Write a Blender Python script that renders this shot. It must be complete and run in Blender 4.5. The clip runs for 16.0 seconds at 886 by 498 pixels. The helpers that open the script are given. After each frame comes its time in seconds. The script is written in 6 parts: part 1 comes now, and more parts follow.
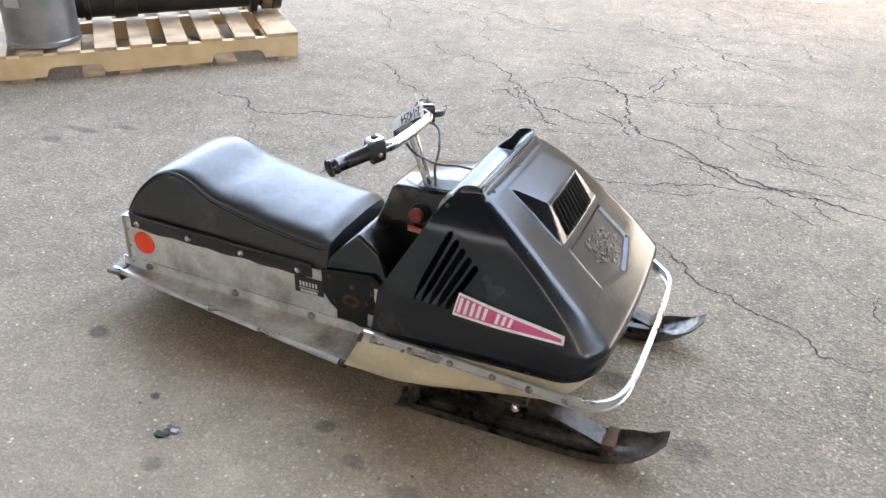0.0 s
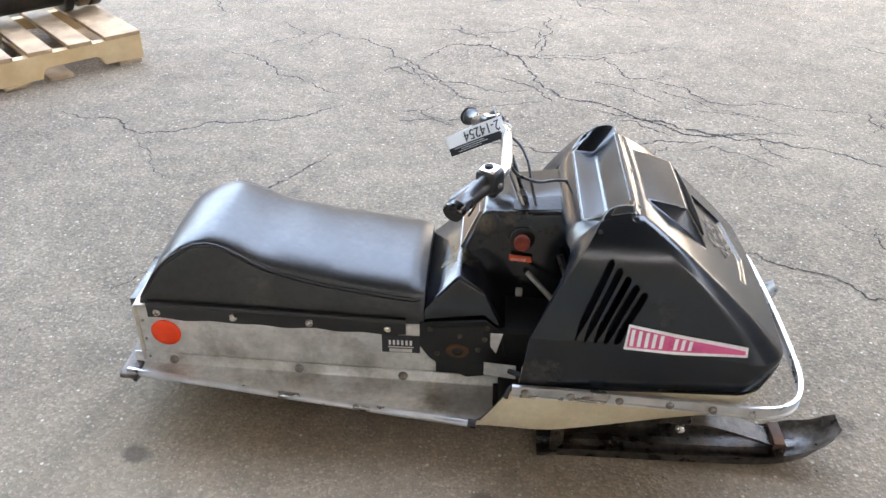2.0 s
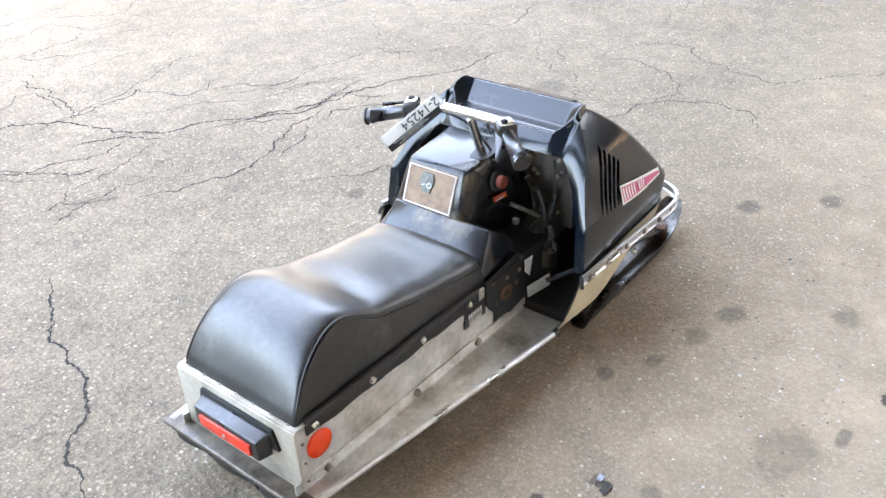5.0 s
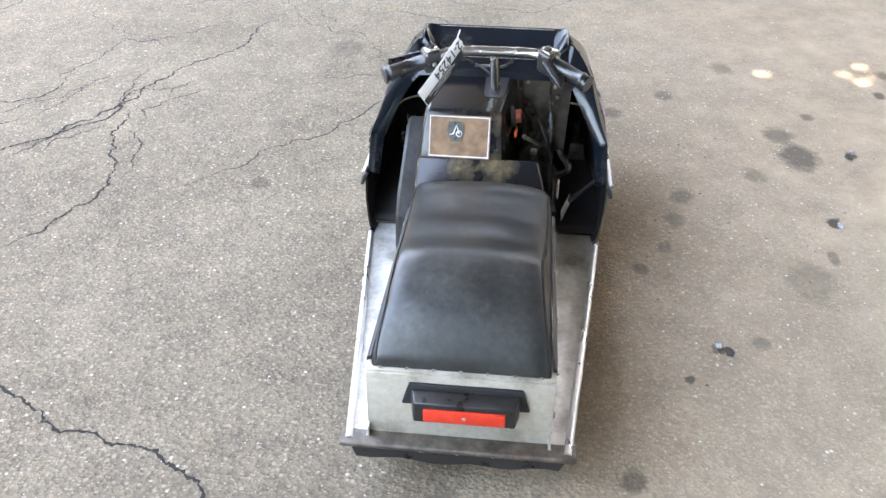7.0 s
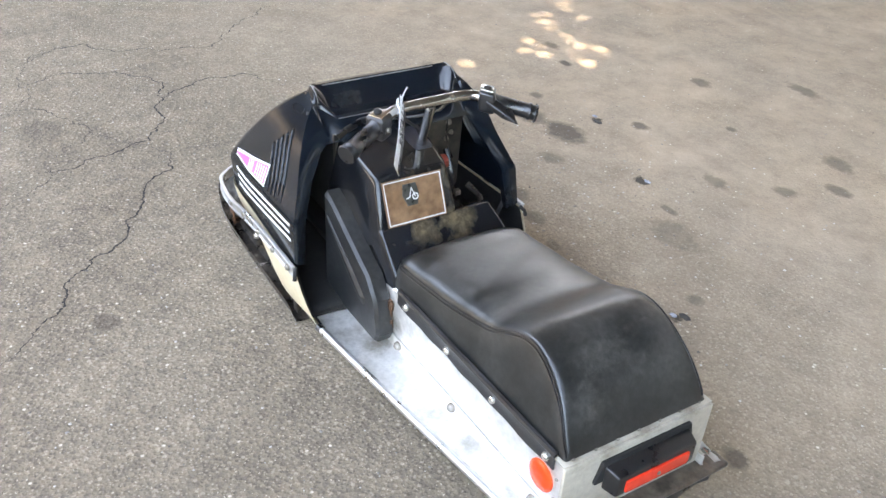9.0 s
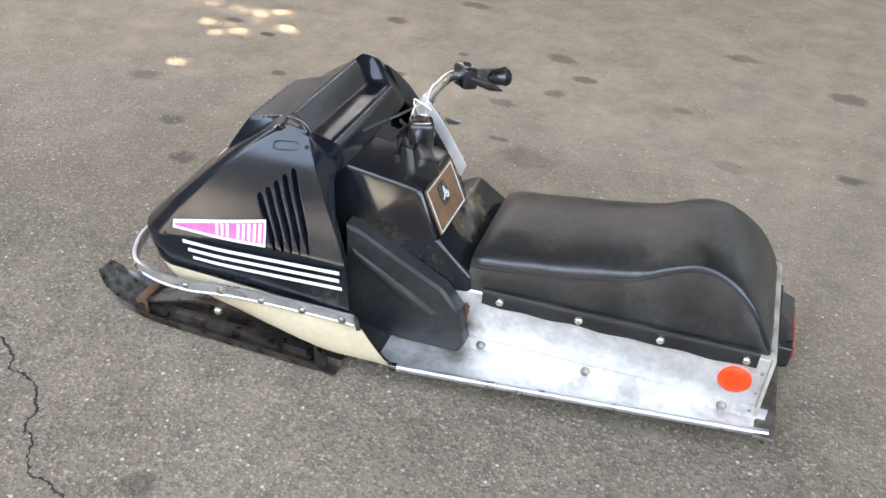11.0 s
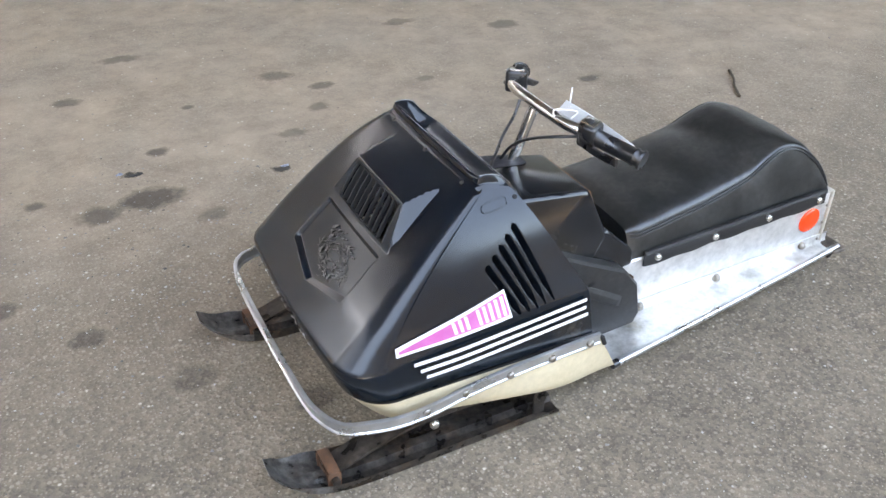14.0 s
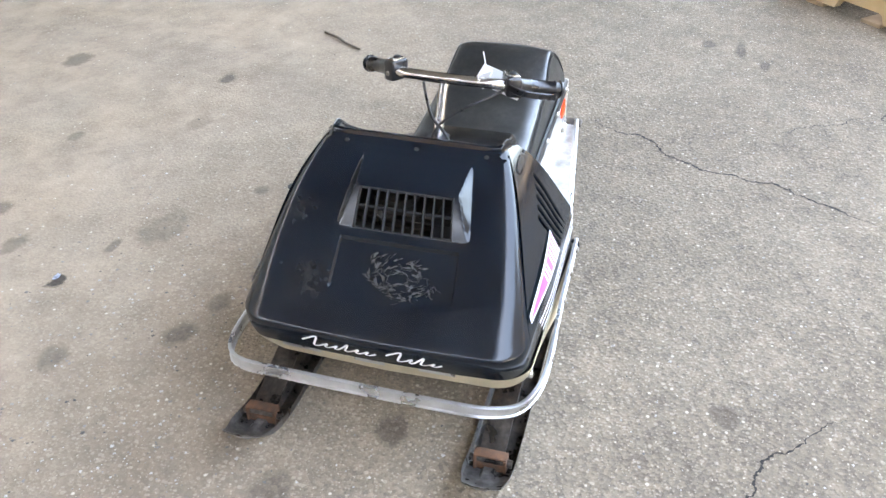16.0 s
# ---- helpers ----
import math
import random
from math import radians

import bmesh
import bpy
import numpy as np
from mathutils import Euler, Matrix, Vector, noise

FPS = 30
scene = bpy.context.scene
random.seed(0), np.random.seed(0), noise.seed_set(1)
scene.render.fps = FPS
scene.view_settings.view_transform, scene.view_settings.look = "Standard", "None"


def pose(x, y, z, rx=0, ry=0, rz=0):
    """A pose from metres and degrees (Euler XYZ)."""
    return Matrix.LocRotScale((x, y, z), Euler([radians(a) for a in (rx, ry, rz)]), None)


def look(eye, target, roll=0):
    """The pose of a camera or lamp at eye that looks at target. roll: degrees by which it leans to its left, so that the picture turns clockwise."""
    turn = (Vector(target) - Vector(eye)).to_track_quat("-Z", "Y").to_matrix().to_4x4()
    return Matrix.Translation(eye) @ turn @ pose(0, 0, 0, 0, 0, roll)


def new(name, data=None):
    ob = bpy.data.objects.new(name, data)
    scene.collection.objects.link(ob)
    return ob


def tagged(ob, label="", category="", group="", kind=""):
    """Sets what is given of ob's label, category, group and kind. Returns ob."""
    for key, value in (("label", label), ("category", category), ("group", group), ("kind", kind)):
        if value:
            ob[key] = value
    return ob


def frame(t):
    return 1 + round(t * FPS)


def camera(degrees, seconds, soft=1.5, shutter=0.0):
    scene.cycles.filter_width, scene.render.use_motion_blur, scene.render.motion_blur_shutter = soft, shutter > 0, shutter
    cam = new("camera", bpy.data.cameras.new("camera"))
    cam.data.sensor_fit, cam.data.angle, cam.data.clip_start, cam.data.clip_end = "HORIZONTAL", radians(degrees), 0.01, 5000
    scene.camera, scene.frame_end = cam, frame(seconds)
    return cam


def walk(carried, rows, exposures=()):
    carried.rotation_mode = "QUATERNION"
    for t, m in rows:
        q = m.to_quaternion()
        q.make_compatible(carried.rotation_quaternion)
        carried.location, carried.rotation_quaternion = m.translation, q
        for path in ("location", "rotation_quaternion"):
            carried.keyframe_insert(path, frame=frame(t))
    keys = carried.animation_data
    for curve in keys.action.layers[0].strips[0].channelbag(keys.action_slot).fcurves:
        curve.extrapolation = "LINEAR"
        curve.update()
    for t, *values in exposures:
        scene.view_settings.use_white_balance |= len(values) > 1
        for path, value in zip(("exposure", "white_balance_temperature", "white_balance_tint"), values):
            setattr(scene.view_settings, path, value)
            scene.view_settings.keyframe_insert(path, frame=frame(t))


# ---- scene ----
cam = camera(54.3, 16.0)
PATH = [
    (0, (1.469, -1.537, 1.183), (0.784, 0.067, 0.204), 0.9),
    (0.5, (1.376, -1.558, 1.192), (0.765, 0.054, 0.178), 0.7),
    (1, (1.222, -1.484, 1.18), (0.634, 0.105, 0.116), -0.9),
    (1.5, (0.994, -1.444, 1.193), (0.524, 0.163, 0.098), -0.0),
    (2, (0.715, -1.445, 1.211), (0.611, 0.239, 0.137), 0.3),
    (2.5, (0.503, -1.362, 1.188), (0.64, 0.312, 0.103), 1.5),
    (3, (0.269, -1.26, 1.209), (0.713, 0.324, 0.072), 1.1),
    (3.5, (0.019, -1.22, 1.231), (0.886, 0.186, 0.104), 1.0),
    (4, (-0.242, -1.259, 1.245), (0.768, 0.078, 0.153), -2.6),
    (4.2, (-0.32, -1.247, 1.26), (0.73, 0.069, 0.179), -2.8),
    (6.3, (-0.931, -0.396, 1.225), (0.7, 0.041, 0.154), 0.2),
    (6.5, (-0.956, -0.308, 1.217), (0.697, 0.067, 0.156), 0.8),
    (7, (-0.994, -0.069, 1.19), (0.653, 0.088, 0.066), 0.6),
    (7.5, (-1.034, 0.17, 1.205), (0.651, 0.0, 0.142), -0.3),
    (8, (-0.92, 0.381, 1.202), (0.729, 0.009, 0.133), 0.6),
    (8.5, (-0.764, 0.571, 1.216), (0.791, -0.066, 0.131), 2.7),
    (9, (-0.602, 0.816, 1.216), (0.795, -0.091, 0.109), 3.6),
    (9.5, (-0.402, 0.948, 1.19), (0.859, -0.11, 0.053), 2.2),
    (9.7, (-0.329, 1.004, 1.202), (0.849, -0.131, 0.052), 2.1),
    (11.8, (0.584, 1.549, 1.199), (0.723, -0.134, 0.128), 6.1),
    (12, (0.65, 1.563, 1.198), (0.732, -0.137, 0.147), 6.6),
    (12.5, (0.869, 1.498, 1.172), (0.813, -0.171, 0.072), 4.5),
    (13, (1.135, 1.442, 1.178), (0.805, -0.205, 0.093), 4.2),
    (13.5, (1.372, 1.377, 1.186), (0.808, -0.225, 0.13), 2.6),
    (14, (1.578, 1.217, 1.178), (0.803, -0.25, 0.062), 0.8),
    (14.5, (1.831, 1.074, 1.182), (0.711, -0.165, 0.081), -0.3),
    (15, (2.004, 0.878, 1.182), (0.708, -0.214, 0.119), -0.3),
    (15.5, (2.137, 0.65, 1.2), (0.716, -0.185, 0.067), -2.2),
    (16, (2.303, 0.429, 1.227), (0.725, -0.019, 0.082), -0.3),
]
walk(cam, [(t, look(eye, target, roll)) for t, eye, target, roll in PATH],
     exposures=[(t, e, k, 12) for t, e, k in ((0, 4.90, 8700), (1.0, 4.90, 8700), (1.5, 4.90, 8600), (3, 5.26, 8500), (4, 5.40, 8500), (6.5, 5.19, 8600), (7.5, 5.04, 8700), (9, 4.80, 8900), (9.7, 4.62, 9000), (12, 4.40, 8900), (12.5, 4.31, 8900), (13, 4.31, 8900), (14, 4.51, 8700), (15, 4.82, 8500), (16, 5.15, 8500))])

# ---- light ----
SUN_FROM = Vector((0.20, -0.45, 0.87)).normalized()
world = bpy.data.worlds.new("sky")
scene.world = world
world.use_nodes = True
wn, wl = world.node_tree.nodes, world.node_tree.links
sky = wn.new("ShaderNodeTexSky")
sky.sky_type, sky.sun_disc = "NISHITA", False
sky.sun_elevation, sky.sun_rotation = math.asin(SUN_FROM.z), math.atan2(SUN_FROM.x, SUN_FROM.y)
sky.air_density, sky.dust_density, sky.ozone_density = 1.0, 2.6, 1.0
wl.new(sky.outputs["Color"], wn["Background"].inputs["Color"])
wn["Background"].inputs["Strength"].default_value = 0.15
sun_data = bpy.data.lights.new("sun", "SUN")
sun_data.energy, sun_data.angle, sun_data.color = 2.0, radians(0.4), (1.0, 0.985, 0.97)
sun = new("sun", sun_data)
sun.matrix_world = look(SUN_FROM * 20, (0, 0, 0))

# ---- materials ----


def material(name, c1, c2, rough=0.5, metal=0.0, size=0.08, fine=0.004, bump=0.2, dirt=None, dirt_amount=0.5, rough_var=0.12, spec=0.5, spots=(), mottle=0.0):
    """Two colours mixed by a broad noise, broken by fine grain, with optional dirt patches, uneven gloss and relief."""
    m = bpy.data.materials.new(name)
    m.use_nodes = True
    n, l = m.node_tree.nodes, m.node_tree.links
    b = n["Principled BSDF"]
    geo = n.new("ShaderNodeNewGeometry")
    broad, grain = n.new("ShaderNodeTexNoise"), n.new("ShaderNodeTexNoise")
    for tex, s, d in ((broad, size, 5), (grain, fine, 3)):
        tex.inputs["Scale"].default_value = 1.0 / s
        tex.inputs["Detail"].default_value = d
        l.new(geo.outputs["Position"], tex.inputs["Vector"])
    ramp = n.new("ShaderNodeValToRGB")
    ramp.color_ramp.elements[0].position, ramp.color_ramp.elements[1].position = 0.35, 0.68
    ramp.color_ramp.elements[0].color, ramp.color_ramp.elements[1].color = (*c1, 1), (*c2, 1)
    l.new(broad.outputs["Fac"], ramp.inputs["Fac"])
    colour = ramp.outputs["Color"]
    if dirt:
        patch = n.new("ShaderNodeTexNoise")
        patch.inputs["Scale"].default_value, patch.inputs["Detail"].default_value = 0.45 / size, 5
        patch.inputs["Roughness"].default_value = 0.7
        l.new(geo.outputs["Position"], patch.inputs["Vector"])
        cut = n.new("ShaderNodeMapRange")
        cut.inputs["From Min"].default_value, cut.inputs["From Max"].default_value = 0.52, 0.75
        cut.inputs["To Max"].default_value = dirt_amount
        l.new(patch.outputs["Fac"], cut.inputs["Value"])
        mix = n.new("ShaderNodeMixRGB")
        mix.inputs["Color2"].default_value = (*dirt, 1)
        l.new(cut.outputs["Result"], mix.inputs["Fac"])
        l.new(colour, mix.inputs["Color1"])
        colour = mix.outputs["Color"]
    for x, y, z, r, amount in spots:  # rubbed or dusty places: centre in the sled's drawing, reach, strength
        away = n.new("ShaderNodeVectorMath")
        away.operation = "DISTANCE"
        away.inputs[1].default_value = (x * 0.882, y * 0.882, z * 0.882)
        l.new(geo.outputs["Position"], away.inputs[0])
        frac = n.new("ShaderNodeTexNoise")
        frac.inputs["Scale"].default_value, frac.inputs["Detail"].default_value, frac.inputs["Roughness"].default_value = 26, 8, 0.7
        l.new(geo.outputs["Position"], frac.inputs["Vector"])
        wob = n.new("ShaderNodeMath")
        wob.operation, wob.inputs[1].default_value = "MULTIPLY_ADD", r * 2.4
        l.new(frac.outputs["Fac"], wob.inputs[0])
        l.new(away.outputs["Value"], wob.inputs[2])
        cut = n.new("ShaderNodeMapRange")
        cut.inputs["From Min"].default_value, cut.inputs["From Max"].default_value, cut.inputs["To Max"].default_value = r * 2.15, r * 1.1, amount
        l.new(wob.outputs[0], cut.inputs["Value"])
        mix = n.new("ShaderNodeMixRGB")
        mix.inputs["Color2"].default_value = (*dirt, 1)
        l.new(cut.outputs["Result"], mix.inputs["Fac"])
        l.new(colour, mix.inputs["Color1"])
        colour = mix.outputs["Color"]
    if mottle:  # fine rubbed specks and streaks
        rub = n.new("ShaderNodeTexNoise")
        rub.inputs["Scale"].default_value, rub.inputs["Detail"].default_value, rub.inputs["Roughness"].default_value = 75, 6, 0.65
        l.new(geo.outputs["Position"], rub.inputs["Vector"])
        tone = n.new("ShaderNodeMapRange")
        tone.inputs["From Min"].default_value, tone.inputs["From Max"].default_value = 0.32, 0.68
        tone.inputs["To Min"].default_value, tone.inputs["To Max"].default_value = 1 - mottle, 1 + mottle
        l.new(rub.outputs["Fac"], tone.inputs["Value"])
        mul = n.new("ShaderNodeMixRGB")
        mul.blend_type, mul.inputs["Fac"].default_value = "MULTIPLY", 1.0
        l.new(colour, mul.inputs["Color1"])
        l.new(tone.outputs["Result"], mul.inputs["Color2"])
        colour = mul.outputs["Color"]
    l.new(colour, b.inputs["Base Color"])
    gloss = n.new("ShaderNodeMapRange")
    gloss.inputs["From Min"].default_value, gloss.inputs["From Max"].default_value = 0.3, 0.7
    gloss.inputs["To Min"].default_value, gloss.inputs["To Max"].default_value = max(0.03, rough - rough_var), min(1, rough + rough_var)
    l.new(broad.outputs["Fac"], gloss.inputs["Value"])
    l.new(gloss.outputs["Result"], b.inputs["Roughness"])
    b.inputs["Metallic"].default_value = metal
    b.inputs["Specular IOR Level"].default_value = spec
    if bump:
        bn = n.new("ShaderNodeBump")
        bn.inputs["Strength"].default_value, bn.inputs["Distance"].default_value = bump, fine * 0.4
        l.new(grain.outputs["Fac"], bn.inputs["Height"])
        l.new(bn.outputs["Normal"], b.inputs["Normal"])
    return m


HOOD = material("hood_plastic", (0.0021, 0.0046, 0.0078), (0.0047, 0.0090, 0.0140), 0.19, size=0.12, fine=0.0015, bump=0.06, dirt=(0.055, 0.047, 0.036), dirt_amount=0.08, rough_var=0.045, spec=0.48, mottle=0.5,
                spots=[(1.32, -0.16, 0.33, 0.06, 0.35), (1.22, -0.21, 0.43, 0.04, 0.35), (1.16, -0.27, 0.38, 0.04, 0.4), (1.04, 0.10, 0.53, 0.05, 0.4), (0.93, -0.30, 0.25, 0.05, 0.6), (0.93, 0.30, 0.25, 0.05, 0.5)])
CONSOLE = material("console_plastic", (0.006, 0.0065, 0.0075), (0.009, 0.0105, 0.013), 0.17, size=0.10, fine=0.002, bump=0.06, dirt=(0.16, 0.12, 0.07), dirt_amount=0.14, rough_var=0.06, spec=0.5, mottle=0.5,
                   spots=[(0.735, 0.06, 0.322, 0.045, 0.6), (0.735, -0.03, 0.325, 0.05, 0.75), (0.80, -0.035, 0.42, 0.03, 0.5), (0.85, -0.06, 0.45, 0.03, 0.5)])
VINYL = material("seat_vinyl", (0.009, 0.010, 0.010), (0.020, 0.021, 0.020), 0.34, size=0.075, fine=0.0022, bump=0.26, dirt=(0.085, 0.081, 0.071), dirt_amount=0.45, rough_var=0.06, spec=0.7, mottle=0.55,
                 spots=[(0.15, 0.04, 0.41, 0.08, 0.45), (0.10, -0.09, 0.36, 0.06, 0.3), (0.09, 0.10, 0.34, 0.05, 0.35), (0.36, 0.0, 0.38, 0.08, 0.3), (0.52, 0.06, 0.36, 0.06, 0.25), (0.27, 0.10, 0.39, 0.05, 0.3), (0.33, -0.17, 0.32, 0.03, 0.35)])
GUARD = material("guard_plastic", (0.012, 0.0125, 0.013), (0.024, 0.024, 0.024), 0.42, size=0.08, fine=0.002, bump=0.12, dirt=(0.10, 0.09, 0.075), dirt_amount=0.3, mottle=0.4)
SKIRT = material("skirt_vinyl", (0.010, 0.010, 0.011), (0.018, 0.018, 0.018), 0.40, size=0.08, fine=0.002, bump=0.3)
ALU = material("scuffed_aluminium", (0.58, 0.567, 0.535), (0.74, 0.725, 0.69), 0.40, metal=0.62, size=0.045, fine=0.002, bump=0.12, dirt=(0.22, 0.19, 0.14), dirt_amount=0.75, mottle=0.12,
               spots=[(0.68, 0.205, 0.085, 0.04, 0.9), (0.66, 0.172, 0.15, 0.03, 0.9), (0.30, 0.20, 0.10, 0.04, 0.6), (0.12, -0.20, 0.105, 0.04, 0.8), (0.42, -0.19, 0.10, 0.05, 0.7), (0.70, -0.22, 0.085, 0.05, 0.9), (0.55, -0.172, 0.13, 0.04, 0.6), (0.15, 0.20, 0.105, 0.03, 0.6), (0.25, -0.172, 0.14, 0.04, 0.6)])
TRIM = material("bright_aluminium", (0.52, 0.52, 0.51), (0.68, 0.68, 0.67), 0.34, metal=0.85, size=0.05, fine=0.002, bump=0.10, dirt=(0.36, 0.34, 0.30), dirt_amount=0.2)
PANEL = material("rear_panel_metal", (0.46, 0.42, 0.345), (0.54, 0.50, 0.42), 0.45, metal=0.35, size=0.09, fine=0.002, bump=0.08, dirt=(0.15, 0.105, 0.065), dirt_amount=0.3, mottle=0.12,
                 spots=[(0.065, -0.12, 0.266, 0.03, 0.9), (0.065, -0.02, 0.266, 0.035, 0.9), (0.065, 0.08, 0.266, 0.03, 0.9), (0.065, 0.15, 0.266, 0.02, 0.8), (0.05, 0.12, 0.125, 0.03, 0.6), (0.05, -0.10, 0.125, 0.03, 0.6)])
CREAM = material("cream_plastic", (0.52, 0.435, 0.285), (0.61, 0.525, 0.365), 0.48, size=0.10, fine=0.002, bump=0.08, dirt=(0.28, 0.20, 0.11), dirt_amount=0.35, mottle=0.08)
CHROME = material("worn_chrome", (0.62, 0.61, 0.59), (0.76, 0.75, 0.73), 0.22, metal=1.0, size=0.03, fine=0.001, bump=0.03, dirt=(0.30, 0.26, 0.22), dirt_amount=0.4, rough_var=0.06)
RUBBER = material("black_rubber", (0.006, 0.006, 0.007), (0.012, 0.012, 0.013), 0.33, size=0.03, fine=0.0015, bump=0.08, spec=0.8)
MATTE = material("matte_black", (0.006, 0.006, 0.006), (0.014, 0.014, 0.014), 0.75, size=0.05, fine=0.002, bump=0.2, dirt=(0.06, 0.05, 0.04), dirt_amount=0.35)
STEEL = material("dark_ski_steel", (0.020, 0.017, 0.015), (0.078, 0.066, 0.056), 0.33, metal=0.5, size=0.035, fine=0.002, bump=0.3, dirt=(0.13, 0.075, 0.042), dirt_amount=0.7, mottle=0.5)
RUST = material("rust", (0.05, 0.024, 0.012), (0.135, 0.06, 0.028), 0.8, size=0.02, fine=0.002, bump=0.5)
BROWNED = material("browned_steel", (0.060, 0.050, 0.042), (0.17, 0.14, 0.115), 0.42, metal=0.4, size=0.03, fine=0.002, bump=0.2, dirt=(0.13, 0.075, 0.042), dirt_amount=0.6, mottle=0.3)
TIPS = material("worn_tip_steel", (0.055, 0.051, 0.047), (0.19, 0.178, 0.165), 0.36, metal=0.5, size=0.025, fine=0.002, bump=0.25, dirt=(0.08, 0.05, 0.03), dirt_amount=0.6, mottle=0.4)
BOLT = material("dull_bolt", (0.20, 0.18, 0.15), (0.38, 0.35, 0.31), 0.45, metal=0.8, size=0.01, fine=0.001, bump=0.1)
SNAP = material("bright_snap", (0.60, 0.57, 0.50), (0.75, 0.72, 0.65), 0.28, metal=0.9, size=0.01, fine=0.001, bump=0.05)
REFLECTOR = material("orange_red_reflector", (0.88, 0.05, 0.010), (0.95, 0.07, 0.016), 0.22, size=0.02, fine=0.0015, bump=0.25, rough_var=0.05)
LENS = material("tail_lens_red", (0.62, 0.035, 0.018), (0.74, 0.05, 0.025), 0.2, size=0.02, fine=0.003, bump=0.35, rough_var=0.05)
KNOB = material("faded_red_knob", (0.17, 0.022, 0.012), (0.27, 0.045, 0.026), 0.5, size=0.01, fine=0.001, bump=0.15)
ORANGE = material("orange_label", (0.72, 0.09, 0.02), (0.80, 0.13, 0.04), 0.4, size=0.01, fine=0.001, bump=0.0)
PINK = material("pink_decal", (0.55, 0.055, 0.17), (0.66, 0.10, 0.25), 0.35, size=0.03, fine=0.001, bump=0.03)
# the left decal's pink, more purple than the right one's
PINK_LEFT = material("left_pink_decal", (0.44, 0.085, 0.27), (0.52, 0.14, 0.34), 0.4, size=0.03, fine=0.001, bump=0.03)
WHITE = material("white_decal", (0.72, 0.71, 0.69), (0.82, 0.81, 0.79), 0.4, size=0.02, fine=0.001, bump=0.03)
PAPER = material("tag_card", (0.84, 0.84, 0.84), (0.9, 0.9, 0.9), 0.55, size=0.02, fine=0.001, bump=0.03)
paper_out, lit = PAPER.node_tree.nodes["Material Output"], PAPER.node_tree.nodes.new("ShaderNodeBsdfTranslucent")
lit.inputs["Color"].default_value = (0.85, 0.85, 0.83, 1)
both = PAPER.node_tree.nodes.new("ShaderNodeMixShader")
both.inputs["Fac"].default_value = 0.55
PAPER.node_tree.links.new(PAPER.node_tree.nodes["Principled BSDF"].outputs["BSDF"], both.inputs[1])
PAPER.node_tree.links.new(lit.outputs["BSDF"], both.inputs[2])
PAPER.node_tree.links.new(both.outputs["Shader"], paper_out.inputs["Surface"])
INK_AND_SLOT = material("ink_and_slot_shade", (0.012, 0.013, 0.018), (0.02, 0.02, 0.028), 0.5, size=0.01, fine=0.001, bump=0.0)
WOODGRAIN = material("wood_plaque", (0.15, 0.075, 0.035), (0.28, 0.155, 0.08), 0.45, size=0.02, fine=0.001, bump=0.1, dirt=(0.30, 0.20, 0.11), dirt_amount=0.5)
BADGE = material("dark_badge", (0.05, 0.052, 0.045), (0.09, 0.09, 0.08), 0.35, metal=0.4, size=0.01, fine=0.001, bump=0.05)
GREY_FADE = material("faded_print", (0.026, 0.026, 0.026), (0.075, 0.074, 0.070), 0.30, size=0.01, fine=0.001, bump=0.1)
ENGINE = material("grimy_engine_metal", (0.028, 0.024, 0.020), (0.10, 0.085, 0.066), 0.5, metal=0.3, size=0.03, fine=0.002, bump=0.3, dirt=(0.08, 0.053, 0.028), dirt_amount=0.85)
PINE = material("pallet_pine", (0.60, 0.42, 0.22), (0.74, 0.56, 0.33), 0.7, size=0.12, fine=0.004, bump=0.25, dirt=(0.30, 0.20, 0.11), dirt_amount=0.30)
PINE_DECK = material("weathered_pallet_pine", (0.34, 0.225, 0.13), (0.56, 0.40, 0.245), 0.75, size=0.10, fine=0.004, bump=0.3, dirt=(0.10, 0.07, 0.045), dirt_amount=0.8)
CANISTER = material("painted_grey_steel", (0.17, 0.17, 0.175), (0.26, 0.26, 0.265), 0.42, metal=0.5, size=0.10, fine=0.002, bump=0.1, dirt=(0.33, 0.31, 0.27), dirt_amount=0.4)
SHAFT = material("oily_black_steel", (0.014, 0.014, 0.015), (0.035, 0.034, 0.033), 0.4, metal=0.4, size=0.08, fine=0.002, bump=0.2, dirt=(0.10, 0.06, 0.035), dirt_amount=0.5)

TANRING = material("tan_worn_steel", (0.16, 0.11, 0.07), (0.30, 0.22, 0.14), 0.6, metal=0.2, size=0.03, fine=0.002, bump=0.2, dirt=(0.03, 0.025, 0.02), dirt_amount=0.6)

# ---- mesh helpers ----
K = 0.882  # the sled's drawing is in units of 0.882 m
ORIGIN = {}


def ease(t):
    t = min(1.0, max(0.0, t))
    return t * t * (3 - 2 * t)


def sled(v):
    """From the drawing to the yard: the cowl sits a little ahead of and above the tunnel and leans to the right."""
    x, y, z = v
    fore = ease((x - 0.60) / 0.20)
    if y < 0:
        y *= 1 + 0.040 * ease((z - 0.30) / 0.20) * ease((x - 0.93) / 0.05)
    return Vector((x + 0.011 * fore, y, z + 0.012 * ease((z - 0.24) / 0.10) * fore)) * K


def thing(name, loc, label, category, group=""):
    ob = tagged(new(name), label, category, group)
    ob.empty_display_size = 0.05
    ob.location = loc
    ORIGIN[ob.name] = Vector(loc)
    return ob


